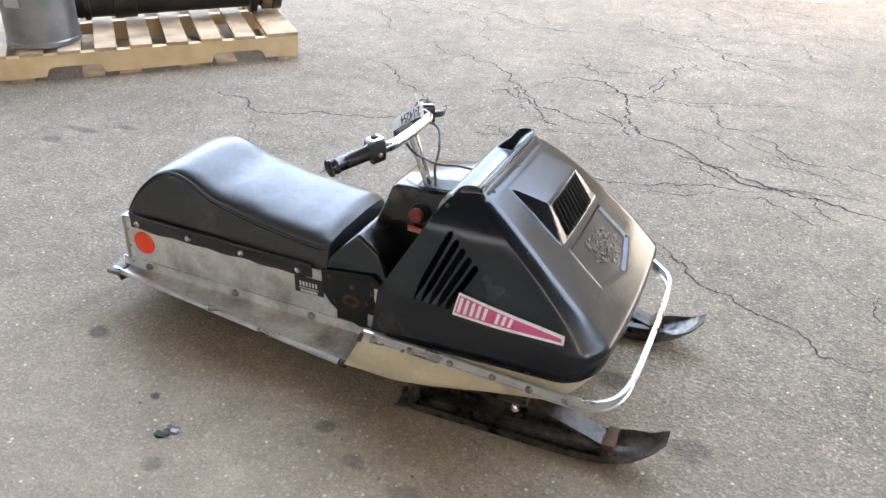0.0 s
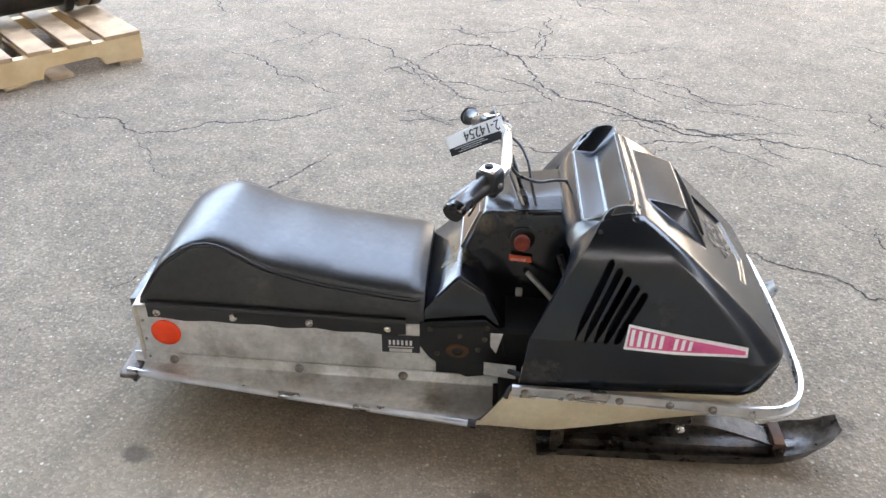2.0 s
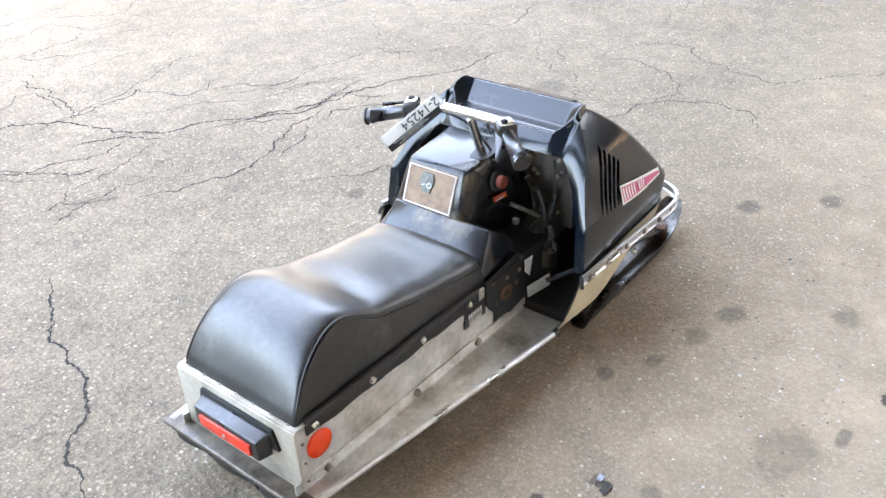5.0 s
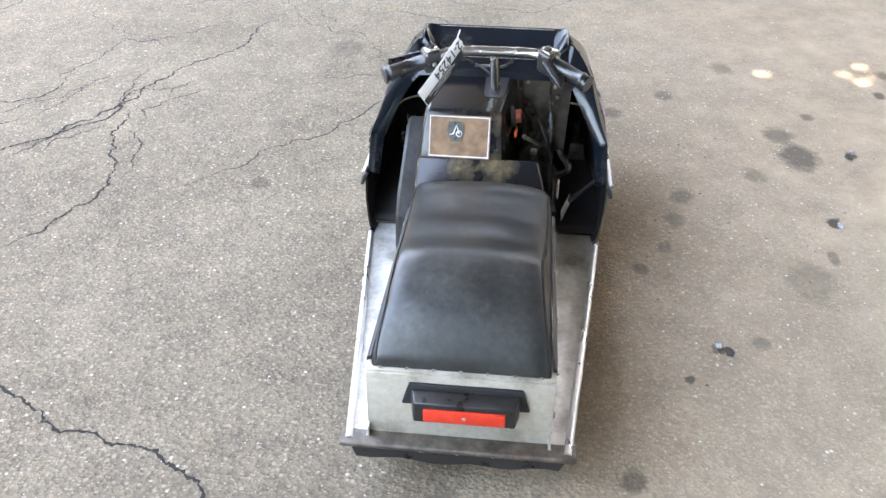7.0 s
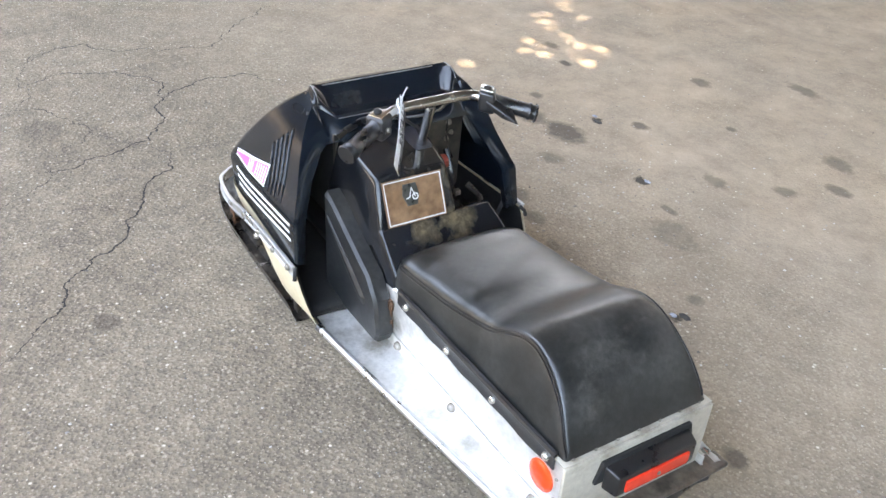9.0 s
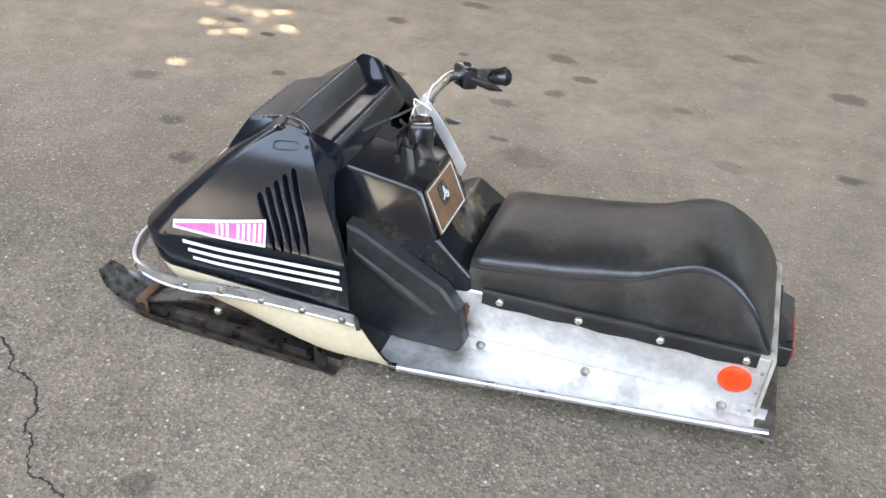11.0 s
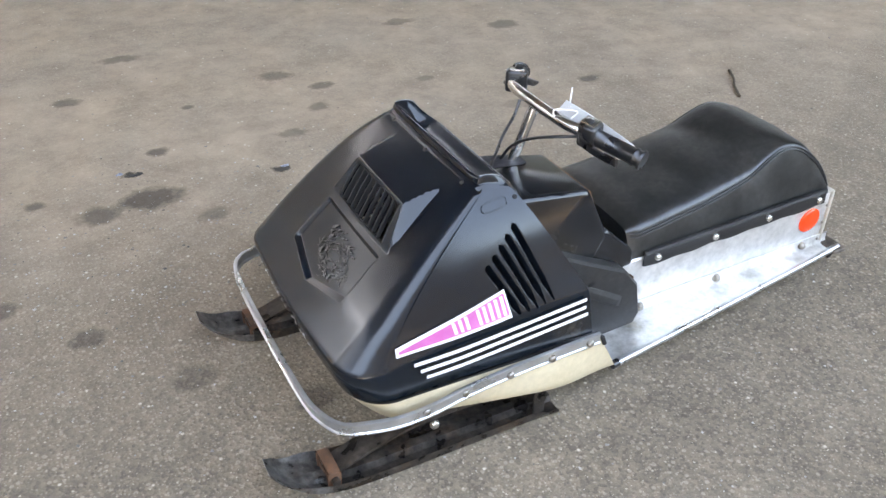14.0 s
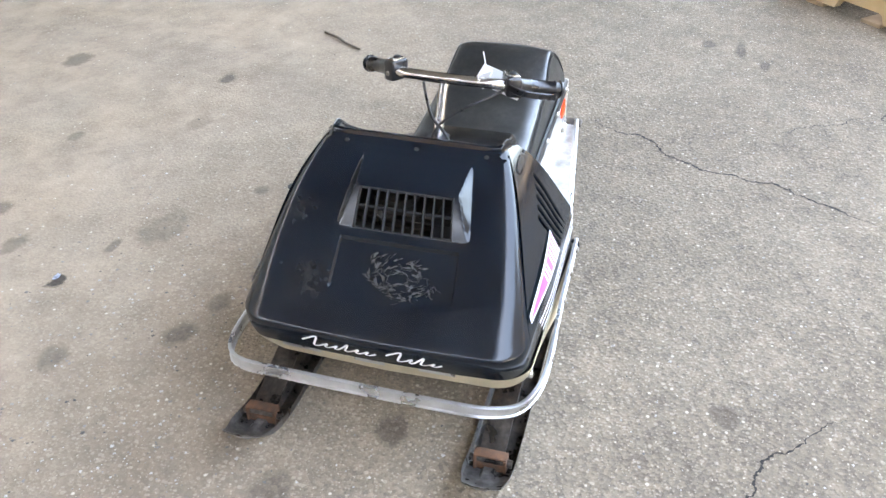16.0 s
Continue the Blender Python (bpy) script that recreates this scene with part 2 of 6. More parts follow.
def part(name, bm, mat, parent, label="", warp=None, angle=38, fix=True, kind=""):
    if fix:
        bmesh.ops.recalc_face_normals(bm, faces=bm.faces)
    o = ORIGIN.get(parent.name, Vector()) if parent else Vector()
    for v in bm.verts:
        v.co = (warp(v.co) if warp else v.co) - o
    me = bpy.data.meshes.new(name)
    bm.to_mesh(me)
    bm.free()
    me.materials.append(mat)
    for p in me.polygons:
        p.use_smooth = True
    me.set_sharp_from_angle(angle=radians(angle))
    ob = new(name, me)
    if parent:
        ob.parent = parent
        ORIGIN[ob.name] = o
    return tagged(ob, label, kind=kind)


def grid(bm, rows, close=False):
    vs = [[bm.verts.new(p) for p in r] for r in rows]
    for a, b in zip(vs, vs[1:]):
        n = len(a)
        for i in range(n if close else n - 1):
            j = (i + 1) % n
            bm.faces.new((a[i], a[j], b[j], b[i]))
    return vs


def box(bm, x0, x1, y0, y1, z0, z1, bev=0.0, seg=2):
    r = bmesh.ops.create_cube(bm, size=1.0)
    for v in r["verts"]:
        v.co = Vector(((x0 + x1) / 2 + v.co.x * (x1 - x0), (y0 + y1) / 2 + v.co.y * (y1 - y0), (z0 + z1) / 2 + v.co.z * (z1 - z0)))
    if bev:
        es = list({e for v in r["verts"] for e in v.link_edges})
        bmesh.ops.bevel(bm, geom=es, offset=bev, segments=seg, affect="EDGES", profile=0.5)
    return bm


def hull(bm, pts, bev=0.0, seg=3):
    vs = [bm.verts.new(p) for p in pts]
    bmesh.ops.convex_hull(bm, input=vs)
    bmesh.ops.dissolve_limit(bm, angle_limit=radians(4), verts=bm.verts[:], edges=bm.edges[:])
    if bev:
        bmesh.ops.bevel(bm, geom=[e for e in bm.edges], offset=bev, segments=seg, affect="EDGES", profile=0.5)
    return bm


def frames(pts):
    """A side and an up vector for each point of a path."""
    out, up = [], Vector((0, 0, 1))
    for i in range(len(pts)):
        t = (pts[min(i + 1, len(pts) - 1)] - pts[max(i - 1, 0)]).normalized()
        side = t.cross(up)
        if side.length < 1e-3:
            side = t.cross(Vector((1, 0, 0)))
        side.normalize()
        out.append((side, side.cross(t).normalized()))
    return out


def tube(bm, pts, r, n=10, caps=True):
    pts = [Vector(p) for p in pts]
    rs = r if isinstance(r, (list, tuple)) else [r] * len(pts)
    rows = []
    for p, (s, u), q in zip(pts, frames(pts), rs):
        rows.append([p + (s * math.cos(a) + u * math.sin(a)) * q for a in (2 * math.pi * k / n for k in range(n))])
    vs = grid(bm, rows, close=True)
    if caps:
        bm.faces.new(vs[0][::-1])
        bm.faces.new(vs[-1])
    return bm


def flatbar(bm, pts, height, thick):
    pts = [Vector(p) for p in pts]
    rows = []
    for p, (s, u) in zip(pts, frames(pts)):
        h, t = height / 2, thick / 2
        e = min(t, 0.0018)
        rows.append([p + s * a + u * b for a, b in ((-t, -h + e), (-t + e, -h), (t - e, -h), (t, -h + e), (t, h - e), (t - e, h), (-t + e, h), (-t, h - e))])
    vs = grid(bm, rows, close=True)
    bm.faces.new(vs[0][::-1])
    bm.faces.new(vs[-1])
    return bm


def beaded_bar(bm, pts, height):
    """A flat bar with a rounded bead along both edges."""
    h = height / 2
    sec = [(-0.002, -h + 0.006), (-0.0045, -h + 0.004), (-0.0045, -h + 0.001), (-0.002, -h), (0.002, -h), (0.0045, -h + 0.001), (0.0045, -h + 0.004), (0.002, -h + 0.006)]
    sec += [(a, -b) for a, b in sec[::-1]]
    rows = [[p + s * a + u * b for a, b in sec] for p, (s, u) in zip(pts, frames(pts))]
    vs = grid(bm, rows, close=True)
    bm.faces.new(vs[0][::-1])
    bm.faces.new(vs[-1])


def dome(bm, c, axis, r, h, n=12):
    """A rivet or bolt head that stands on c along axis."""
    c, a = Vector(c), Vector(axis).normalized()
    s = a.orthogonal().normalized()
    t = a.cross(s)
    rows = []
    for q, k in ((1.0, -0.3), (1.0, 0.25), (0.85, 0.7), (0.5, 0.95)):
        rows.append([c + a * h * k + (s * math.cos(w) + t * math.sin(w)) * r * q for w in (2 * math.pi * i / n for i in range(n))])
    vs = grid(bm, rows, close=True)
    bm.faces.new(vs[0][::-1])
    bm.faces.new(vs[-1])
    return bm


def smooth_path(pts, steps=8):
    """A Catmull-Rom curve through the points."""
    p = [Vector(q) for q in pts]
    p = [p[0] * 2 - p[1]] + p + [p[-1] * 2 - p[-2]]
    out = []
    for i in range(1, len(p) - 2):
        for k in range(steps):
            t = k / steps
            a, b, c, d = p[i - 1], p[i], p[i + 1], p[i + 2]
            out.append(0.5 * (2 * b + (c - a) * t + (2 * a - 5 * b + 4 * c - d) * t * t + (3 * b - a - 3 * c + d) * t ** 3))
    return out + [p[-2].copy()]


def profile(keys, x):
    """A smooth curve through (x, value) keys."""
    if x <= keys[0][0]:
        return keys[0][1]
    if x >= keys[-1][0]:
        return keys[-1][1]
    i = max(k for k in range(len(keys) - 1) if keys[k][0] <= x)
    (x0, a), (x1, b) = keys[i], keys[i + 1]
    ma = (b - keys[i - 1][1]) / (x1 - keys[i - 1][0]) if i else (b - a) / (x1 - x0)
    mb = (keys[i + 2][1] - a) / (keys[i + 2][0] - x0) if i + 2 < len(keys) else (b - a) / (x1 - x0)
    h = x1 - x0
    t = (x - x0) / h
    return a * (2 * t ** 3 - 3 * t * t + 1) + b * (3 * t * t - 2 * t ** 3) + h * (ma * (t ** 3 - 2 * t * t + t) + mb * (t ** 3 - t * t))


def B():
    return bmesh.new()

# ---- ground ----
GROUND = bpy.data.materials.new("asphalt")
STAINS = []


def asphalt(m, stains):
    """Worn grey asphalt: pale aggregate in a dark binder, broad tone patches, oil stains with ragged rims."""
    m.use_nodes = True
    n, l = m.node_tree.nodes, m.node_tree.links
    b = n["Principled BSDF"]
    geo = n.new("ShaderNodeNewGeometry")
    pos = geo.outputs["Position"]

    def noise_at(scale, detail=4, rough=0.55):
        t = n.new("ShaderNodeTexNoise")
        t.inputs["Scale"].default_value, t.inputs["Detail"].default_value, t.inputs["Roughness"].default_value = scale, detail, rough
        l.new(pos, t.inputs["Vector"])
        return t.outputs["Fac"]

    def ramp(value, a, b_, ca, cb):
        r = n.new("ShaderNodeValToRGB")
        r.color_ramp.elements[0].position, r.color_ramp.elements[1].position = a, b_
        r.color_ramp.elements[0].color, r.color_ramp.elements[1].color = (*ca, 1), (*cb, 1)
        l.new(value, r.inputs["Fac"])
        return r.outputs["Color"]

    def mix(kind, fac, c1, c2):
        x = n.new("ShaderNodeMixRGB")
        x.blend_type = kind
        for sock, val in (("Fac", fac), ("Color1", c1), ("Color2", c2)):
            if isinstance(val, (int, float)):
                x.inputs[sock].default_value = val
            elif isinstance(val, tuple):
                x.inputs[sock].default_value = (*val, 1)
            else:
                l.new(val, x.inputs[sock])
        return x.outputs["Color"]

    cell = n.new("ShaderNodeTexVoronoi")
    cell.inputs["Scale"].default_value = 130
    l.new(pos, cell.inputs["Vector"])
    cell2 = n.new("ShaderNodeTexVoronoi")
    cell2.inputs["Scale"].default_value = 320
    l.new(pos, cell2.inputs["Vector"])
    base = ramp(noise_at(1.3, 7, 0.65), 0.32, 0.68, (0.158, 0.144, 0.126), (0.240, 0.222, 0.197))
    base = mix("MULTIPLY", 1.0, base, ramp(noise_at(9, 8, 0.75), 0.3, 0.7, (0.70, 0.70, 0.70), (1.18, 1.17, 1.15)))
    stone = ramp(cell.outputs["Color"], 0.15, 0.95, (0.58, 0.57, 0.56), (1.6, 1.57, 1.51))
    base = mix("MULTIPLY", 0.48, base, stone)
    base = mix("MULTIPLY", 0.36, base, ramp(cell2.outputs["Distance"], 0.0, 0.75, (1.3, 1.3, 1.28), (0.62, 0.61, 0.60)))
    pale = ramp(noise_at(135, 2), 0.66, 0.72, (0, 0, 0), (1, 1, 1))
    base = mix("MIX", pale, base, (0.46, 0.445, 0.41))
    # crisp stones of two sizes bedded in the binder, and the pits between them
    for scale, low, high, tone in ((150, 0.62, 0.66, (0.40, 0.375, 0.34)), (85, 0.76, 0.80, (0.44, 0.42, 0.385)), (120, 0.22, 0.18, (0.075, 0.068, 0.060))):
        bed = n.new("ShaderNodeTexVoronoi")
        bed.inputs["Scale"].default_value = scale
        l.new(pos, bed.inputs["Vector"])
        split = n.new("ShaderNodeSeparateColor")
        l.new(bed.outputs["Color"], split.inputs[0])
        lone = ramp(split.outputs[0], min(low, high), max(low, high), *(((0, 0, 0), (1, 1, 1)) if high > low else ((1, 1, 1), (0, 0, 0))))
        inside = ramp(bed.outputs["Distance"], 0.30, 0.42, (0.38, 0.38, 0.38), (0, 0, 0))
        base = mix("MIX", mix("MULTIPLY", 1.0, lone, inside), base, tone)
    # tan dust film where the yard is smoother, paler to offset the roof's shade
    sep = n.new("ShaderNodeSeparateXYZ")
    l.new(pos, sep.inputs[0])
    dusty = n.new("ShaderNodeMapRange")
    dusty.inputs["From Min"].default_value, dusty.inputs["From Max"].default_value = 0.1, -1.1
    l.new(sep.outputs["Y"], dusty.inputs["Value"])
    film = n.new("ShaderNodeMath")
    film.operation = "MULTIPLY"
    l.new(dusty.outputs["Result"], film.inputs[0])
    l.new(ramp(noise_at(2.2, 6), 0.25, 0.75, (0.45, 0.45, 0.45), (0.95, 0.95, 0.95)), film.inputs[1])
    base = mix("MIX", film.outputs[0], base, mix("MULTIPLY", 1.0, mix("MIX", ramp(noise_at(1.7, 6, 0.6), 0.38, 0.62, (0, 0, 0), (1, 1, 1)), (0.345, 0.300, 0.262), (0.392, 0.332, 0.278)), ramp(noise_at(6, 10, 0.75), 0.28, 0.72, (0.58, 0.58, 0.58), (1.26, 1.25, 1.24))))
    # scattered pale chips
    chip = n.new("ShaderNodeTexVoronoi")
    chip.inputs["Scale"].default_value = 30
    l.new(pos, chip.inputs["Vector"])
    near = ramp(chip.outputs["Distance"], 0.07, 0.125, (1, 1, 1), (0, 0, 0))
    pick = ramp(chip.outputs["Color"], 0.52, 0.56, (0, 0, 0), (1, 1, 1))
    base = mix("MIX", mix("MULTIPLY", 1.0, near, pick), base, (0.50, 0.485, 0.45))
    wob = n.new("ShaderNodeTexNoise")
    wob.inputs["Scale"].default_value, wob.inputs["Detail"].default_value, wob.inputs["Roughness"].default_value = 24, 9, 0.68
    l.new(pos, wob.inputs["Vector"])
    for x, y, rx, ry, strength, *more in stains:
        ragged = more[0] if more else 1.3
        sub = n.new("ShaderNodeVectorMath")
        sub.operation = "SUBTRACT"
        sub.inputs[1].default_value = (x, y, 0)
        l.new(pos, sub.inputs[0])
        mul = n.new("ShaderNodeVectorMath")
        mul.operation = "MULTIPLY"
        mul.inputs[1].default_value = (1 / rx, 1 / ry, 0)
        l.new(sub.outputs[0], mul.inputs[0])
        ln = n.new("ShaderNodeVectorMath")
        ln.operation = "LENGTH"
        l.new(mul.outputs[0], ln.inputs[0])
        add = n.new("ShaderNodeMath")
        add.operation = "MULTIPLY_ADD"
        add.inputs[1].default_value = ragged
        l.new(wob.outputs["Fac"], add.inputs[0])
        l.new(ln.outputs["Value"], add.inputs[2])
        cut = n.new("ShaderNodeMapRange")
        cut.inputs["From Min"].default_value, cut.inputs["From Max"].default_value = ragged * 0.5 + 1.12, ragged * 0.5 + 0.62
        cut.inputs["To Max"].default_value = strength
        l.new(add.outputs[0], cut.inputs["Value"])
        base = mix("MIX", cut.outputs["Result"], base, (0.038, 0.034, 0.030))
    base = mix("MULTIPLY", 1.0, base, (1.09, 0.96, 0.80))
    l.new(base, b.inputs["Base Color"])
    b.inputs["Roughness"].default_value = 0.86
    b.inputs["Specular IOR Level"].default_value = 0.35
    h = n.new("ShaderNodeMath")
    h.operation = "ADD"
    l.new(cell.outputs["Distance"], h.inputs[0])
    l.new(noise_at(85, 5, 0.65), h.inputs[1])
    bn = n.new("ShaderNodeBump")
    worn = n.new("ShaderNodeMapRange")
    worn.inputs["To Min"].default_value, worn.inputs["To Max"].default_value = 0.55, 0.18
    l.new(film.outputs[0], worn.inputs["Value"])
    l.new(worn.outputs["Result"], bn.inputs["Strength"])
    bn.inputs["Distance"].default_value = 0.0042
    l.new(h.outputs[0], bn.inputs["Height"])
    l.new(bn.outputs["Normal"], b.inputs["Normal"])


# x, y, half length, half width, strength of each oil stain
OIL = [
    (1.343, -0.89, 0.090, 0.062, 0.72), (1.483, -0.859, 0.060, 0.050, 0.6), (0.722, -0.776, 0.085, 0.065, 0.35), (1.271, -1.149, 0.035, 0.030, 0.7),
    (0.47, -0.611, 0.024, 0.020, 0.4), (0.95, -0.486, 0.036, 0.032, 0.4), (0.816, -0.445, 0.028, 0.024, 0.4),
    (0.785, -1.542, 0.060, 0.040, 0.5), (0.671, -1.397, 0.045, 0.032, 0.6), (1.82, -1.263, 0.032, 0.022, 0.8), (-0.2, -1.656, 0.070, 0.050, 0.5),
]
DRIPS = [
    (1.582, -0.362, 0.040, 0.032, 0.55), (0.743, -1.242, 0.040, 0.030, 0.45), (1.074, -0.517, 0.045, 0.036, 0.5), (1.219, 0.021, 0.042, 0.036, 0.55),
    (1.416, -0.145, 0.050, 0.040, 0.45), (0.06, -0.31, 0.030, 0.026, 0.6), (-0.91, 0.662, 0.090, 0.022, 0.5), (-0.78, 0.745, 0.050, 0.022, 0.5),
    (0.981, -0.9, 0.024, 0.018, 0.95, 4.5), (1.369, -1.045, 0.026, 0.018, 0.95, 4.5), (0.44, -0.517, 0.020, 0.016, 0.9, 4.0), (0.878, -1.097, 0.045, 0.03, 0.4, 2.0), (0.816, -0.849, 0.030, 0.014, 0.5, 2.0), (0.34, -0.445, 0.012, 0.010, 0.8, 3.0),
    (1.74, -0.54, 0.045, 0.032, 0.5), (2.00, -0.77, 0.060, 0.040, 0.45), (2.00, -1.33, 0.045, 0.030, 0.6), (1.46, -1.62, 0.050, 0.032, 0.55), (-0.18, -1.05, 0.045, 0.030, 0.6), (0.14, -0.98, 0.060, 0.040, 0.3), (-0.38, -0.51, 0.030, 0.022, 0.7),
    (1.215, -0.74, 0.045, 0.034, 0.4), (0.17, -1.86, 0.060, 0.040, 0.5), (1.24, -1.93, 0.080, 0.035, 0.5), (0.72, -0.38, 0.026, 0.020, 0.5), (1.62, -0.98, 0.030, 0.022, 0.6), (1.12, -1.42, 0.022, 0.016, 0.6), (0.33, -1.30, 0.035, 0.024, 0.4),
    (-0.94, 0.549, 0.05, 0.03, 0.5), (2.027, 0.58, 0.10, 0.07, 0.35), (1.012, 0.631, 0.040, 0.034, 0.45),
]
STAINS = OIL + DRIPS
asphalt(GROUND, STAINS)
bm = B()
bmesh.ops.create_grid(bm, x_segments=24, y_segments=24, size=60)
ground = part("ground", bm, GROUND, None, kind="structure")
tagged(ground, "worn grey cracked asphalt yard with oil stains", "ground")

# unseen roof added over the yard's south half for shade; gaps pass sun patches
ROOF_Z = 7.0
SHADE_ROOF = material("shade_roof_grey", (0.10, 0.112, 0.125), (0.14, 0.152, 0.165), 0.8, size=0.6, fine=0.01, bump=0.2)
rng = random.Random(12)
GAPS = []
for x, y, reach, count in ((1.902, -1.459, 0.06, 7), (1.809, -1.356, 0.05, 6), (2.151, -1.511, 0.10, 9), (1.933, -0.921, 0.03, 3), (2.358, -1.677, 0.10, 6), (2.068, -1.221, 0.10, 5)):
    for k in range(count):
        GAPS.append((x + rng.gauss(0, reach), y + rng.gauss(0, reach * 0.55), rng.uniform(0.010, 0.026), rng.uniform(0.008, 0.016)))
shift = SUN_FROM * (ROOF_Z / SUN_FROM.z)
bm = B()
xs, ysr = {-30.0, 12.5}, {-13.0, 3.2}
for x, y, a, b in GAPS:
    xs |= {round(x + shift.x - a, 4), round(x + shift.x + a, 4)}
    ysr |= {round(y + shift.y - b, 4), round(y + shift.y + b, 4)}
xs, ysr = sorted(xs), sorted(ysr)
vr = {(i, j): bm.verts.new((x, y, ROOF_Z)) for i, x in enumerate(xs) for j, y in enumerate(ysr)}
for i in range(len(xs) - 1):
    for j in range(len(ysr) - 1):
        cx, cy = (xs[i] + xs[i + 1]) / 2 - shift.x, (ysr[j] + ysr[j + 1]) / 2 - shift.y
        if any(abs(cx - x) < a and abs(cy - y) < b for x, y, a, b in GAPS):
            continue
        bm.faces.new((vr[i, j], vr[i + 1, j], vr[i + 1, j + 1], vr[i, j + 1]))
ext = bmesh.ops.extrude_face_region(bm, geom=bm.faces[:])
for v in ext["geom"]:
    if isinstance(v, bmesh.types.BMVert):
        v.co.z += 0.03
tagged(part("unseen_shade_roof", bm, SHADE_ROOF, None, kind="structure"), "unseen grey roof added to shade the yard", "roof")
# unseen pale wall, added to bounce light onto the sled's right side
bm = B()
box(bm, -30, 30, -13.3, -13.0, 0, 6.68)
BOUNCE_PALE = material("bounce_wall_pale", (0.42, 0.435, 0.445), (0.52, 0.535, 0.545), 0.85, size=0.5, fine=0.01, bump=0.2)
tagged(part("bounce_wall_south", bm, BOUNCE_PALE, None, kind="structure"), "unseen pale wall added to bounce light onto the sled", "wall")
# unseen low white wall, added as a bright reflection for the hood's front
bm = B()
box(bm, 4.5, 17.9, 13.4, 13.6, 0, 1.6)
REFLECTOR_WHITE = material("reflector_wall_white", (0.60, 0.64, 0.69), (0.72, 0.76, 0.80), 0.8, size=0.5, fine=0.01, bump=0.2)
tagged(part("reflector_wall_north", bm, REFLECTOR_WHITE, None, kind="structure"), "unseen low white wall added to reflect in the hood", "wall")
# unseen dark walls added round the yard to keep low sky out of reflections
SKY_BLOCKER = material("sky_blocker_dark", (0.018, 0.019, 0.020), (0.028, 0.029, 0.030), 0.8, size=0.8, fine=0.01, bump=0.2)
for name, x0, x1, y0, y1, h in (("blocker_wall_north_1", -30, -2.5, 14.0, 14.3, 3.9), ("blocker_wall_north_2", -2.5, 3.6, 14.0, 14.3, 8.6), ("blocker_wall_north_3", 3.6, 18.3, 14.0, 14.3, 8.6), ("blocker_wall_east", 18.0, 18.3, -13.3, 14.0, 9.2), ("blocker_wall_west", -30.3, -30.0, -13.3, 14.3, 7.0)):
    bm = B()
    box(bm, x0, x1, y0, y1, 0, h)
    tagged(part(name, bm, SKY_BLOCKER, None, kind="structure"), "unseen dark wall added to block low sky light", "wall")

# ---- snowmobile ----
snowmobile = thing("snowmobile", (0.62, 0, 0), "small vintage black children's snowmobile with aluminium tunnel, parked on asphalt", "snowmobile")


def tilt(x):
    """The chassis falls a little towards the nose."""
    return -0.034 * (x - 0.1)


def chassis(v):
    return sled((v[0], v[1], v[2] + tilt(v[0])))


def piece(name, bm, mat, parent=None, label="", warp=sled, **more):
    return part(name, bm, mat, parent or snowmobile, label, warp, **more)


# tunnel: folded aluminium sheet, open below
bm = B()
sec = [(-0.170, 0.108), (-0.170, 0.255), (-0.163, 0.262), (0.163, 0.262), (0.170, 0.255), (0.170, 0.108)]
inner = [(0.166, 0.108), (0.166, 0.254), (0.161, 0.258), (-0.161, 0.258), (-0.166, 0.254), (-0.166, 0.108)]
rows = [[(x, y, z) for y, z in sec + inner] for x in (0.055, 0.2, 0.35, 0.5, 0.65, 0.70)]
vs = grid(bm, rows, close=True)
bm.faces.new(vs[0])
bm.faces.new(vs[-1])
tunnel = piece("tunnel", bm, ALU, None, "scuffed bare aluminium tunnel", chassis)


bm = B()
vs = grid(bm, [[(x, y * 0.997, z - 0.0015) for y, z in sec + inner] for x in (0.70, 0.85, 1.0)], close=True)
bm.faces.new(vs[0])
bm.faces.new(vs[-1])
piece("tunnel_front", bm, MATTE, None, "greasy black front tunnel section", chassis)


def board_edge(x):
    return 0.206 + (x - 0.02) * 0.1165


for s in (-1, 1):
    bm = B()
    rows = []
    for k in range(14):
        x = 0.03 + k * (0.832 - 0.03) / 13
        e = min(board_edge(x), 0.289)
        rows.append([(x, s * y, z) for y, z in ((0.1745, 0.135), (0.1745, 0.117), (0.178, 0.110), (0.185, 0.107), (e - 0.004, 0.107), (e, 0.109), (e, 0.103), (0.184, 0.103), (0.1715, 0.108), (0.1715, 0.135))])
    vs = grid(bm, rows, close=True)
    bm.faces.new(vs[0])
    bm.faces.new(vs[-1])
    board = piece("running_board", bm, ALU, None, "dusty aluminium running board", chassis)
    bm = B()
    tube(bm, [(x, s * (board_edge(x) + 0.003), 0.107) for x in (0.022, 0.2, 0.4, 0.6, 0.772)], 0.0085, 12)
    piece("edge_tube", bm, TRIM, board, "bright aluminium edge tube", chassis)
    bm = B()
    tube(bm, [(x, s * (board_edge(x) + 0.003), 0.107) for x in (0.772, 0.788)], 0.0095, 12)
    piece("end_cap", bm, RUBBER, board, "black end cap", chassis)
    for x in (0.118, 0.40, 0.632):
        bm = B()
        dome(bm, (x, s * 0.1745, 0.121), (0, s, 0), 0.0105, 0.012, 8)
        piece("bolt", bm, BOLT, tunnel, "dull hex bolt", chassis)
    bm = B()
    dome(bm, (0.109, s * 0.171, 0.192), (0, s, 0), 0.033, 0.008, 28)
    piece("reflector", bm, REFLECTOR, tunnel, "round orange-red side reflector", chassis)

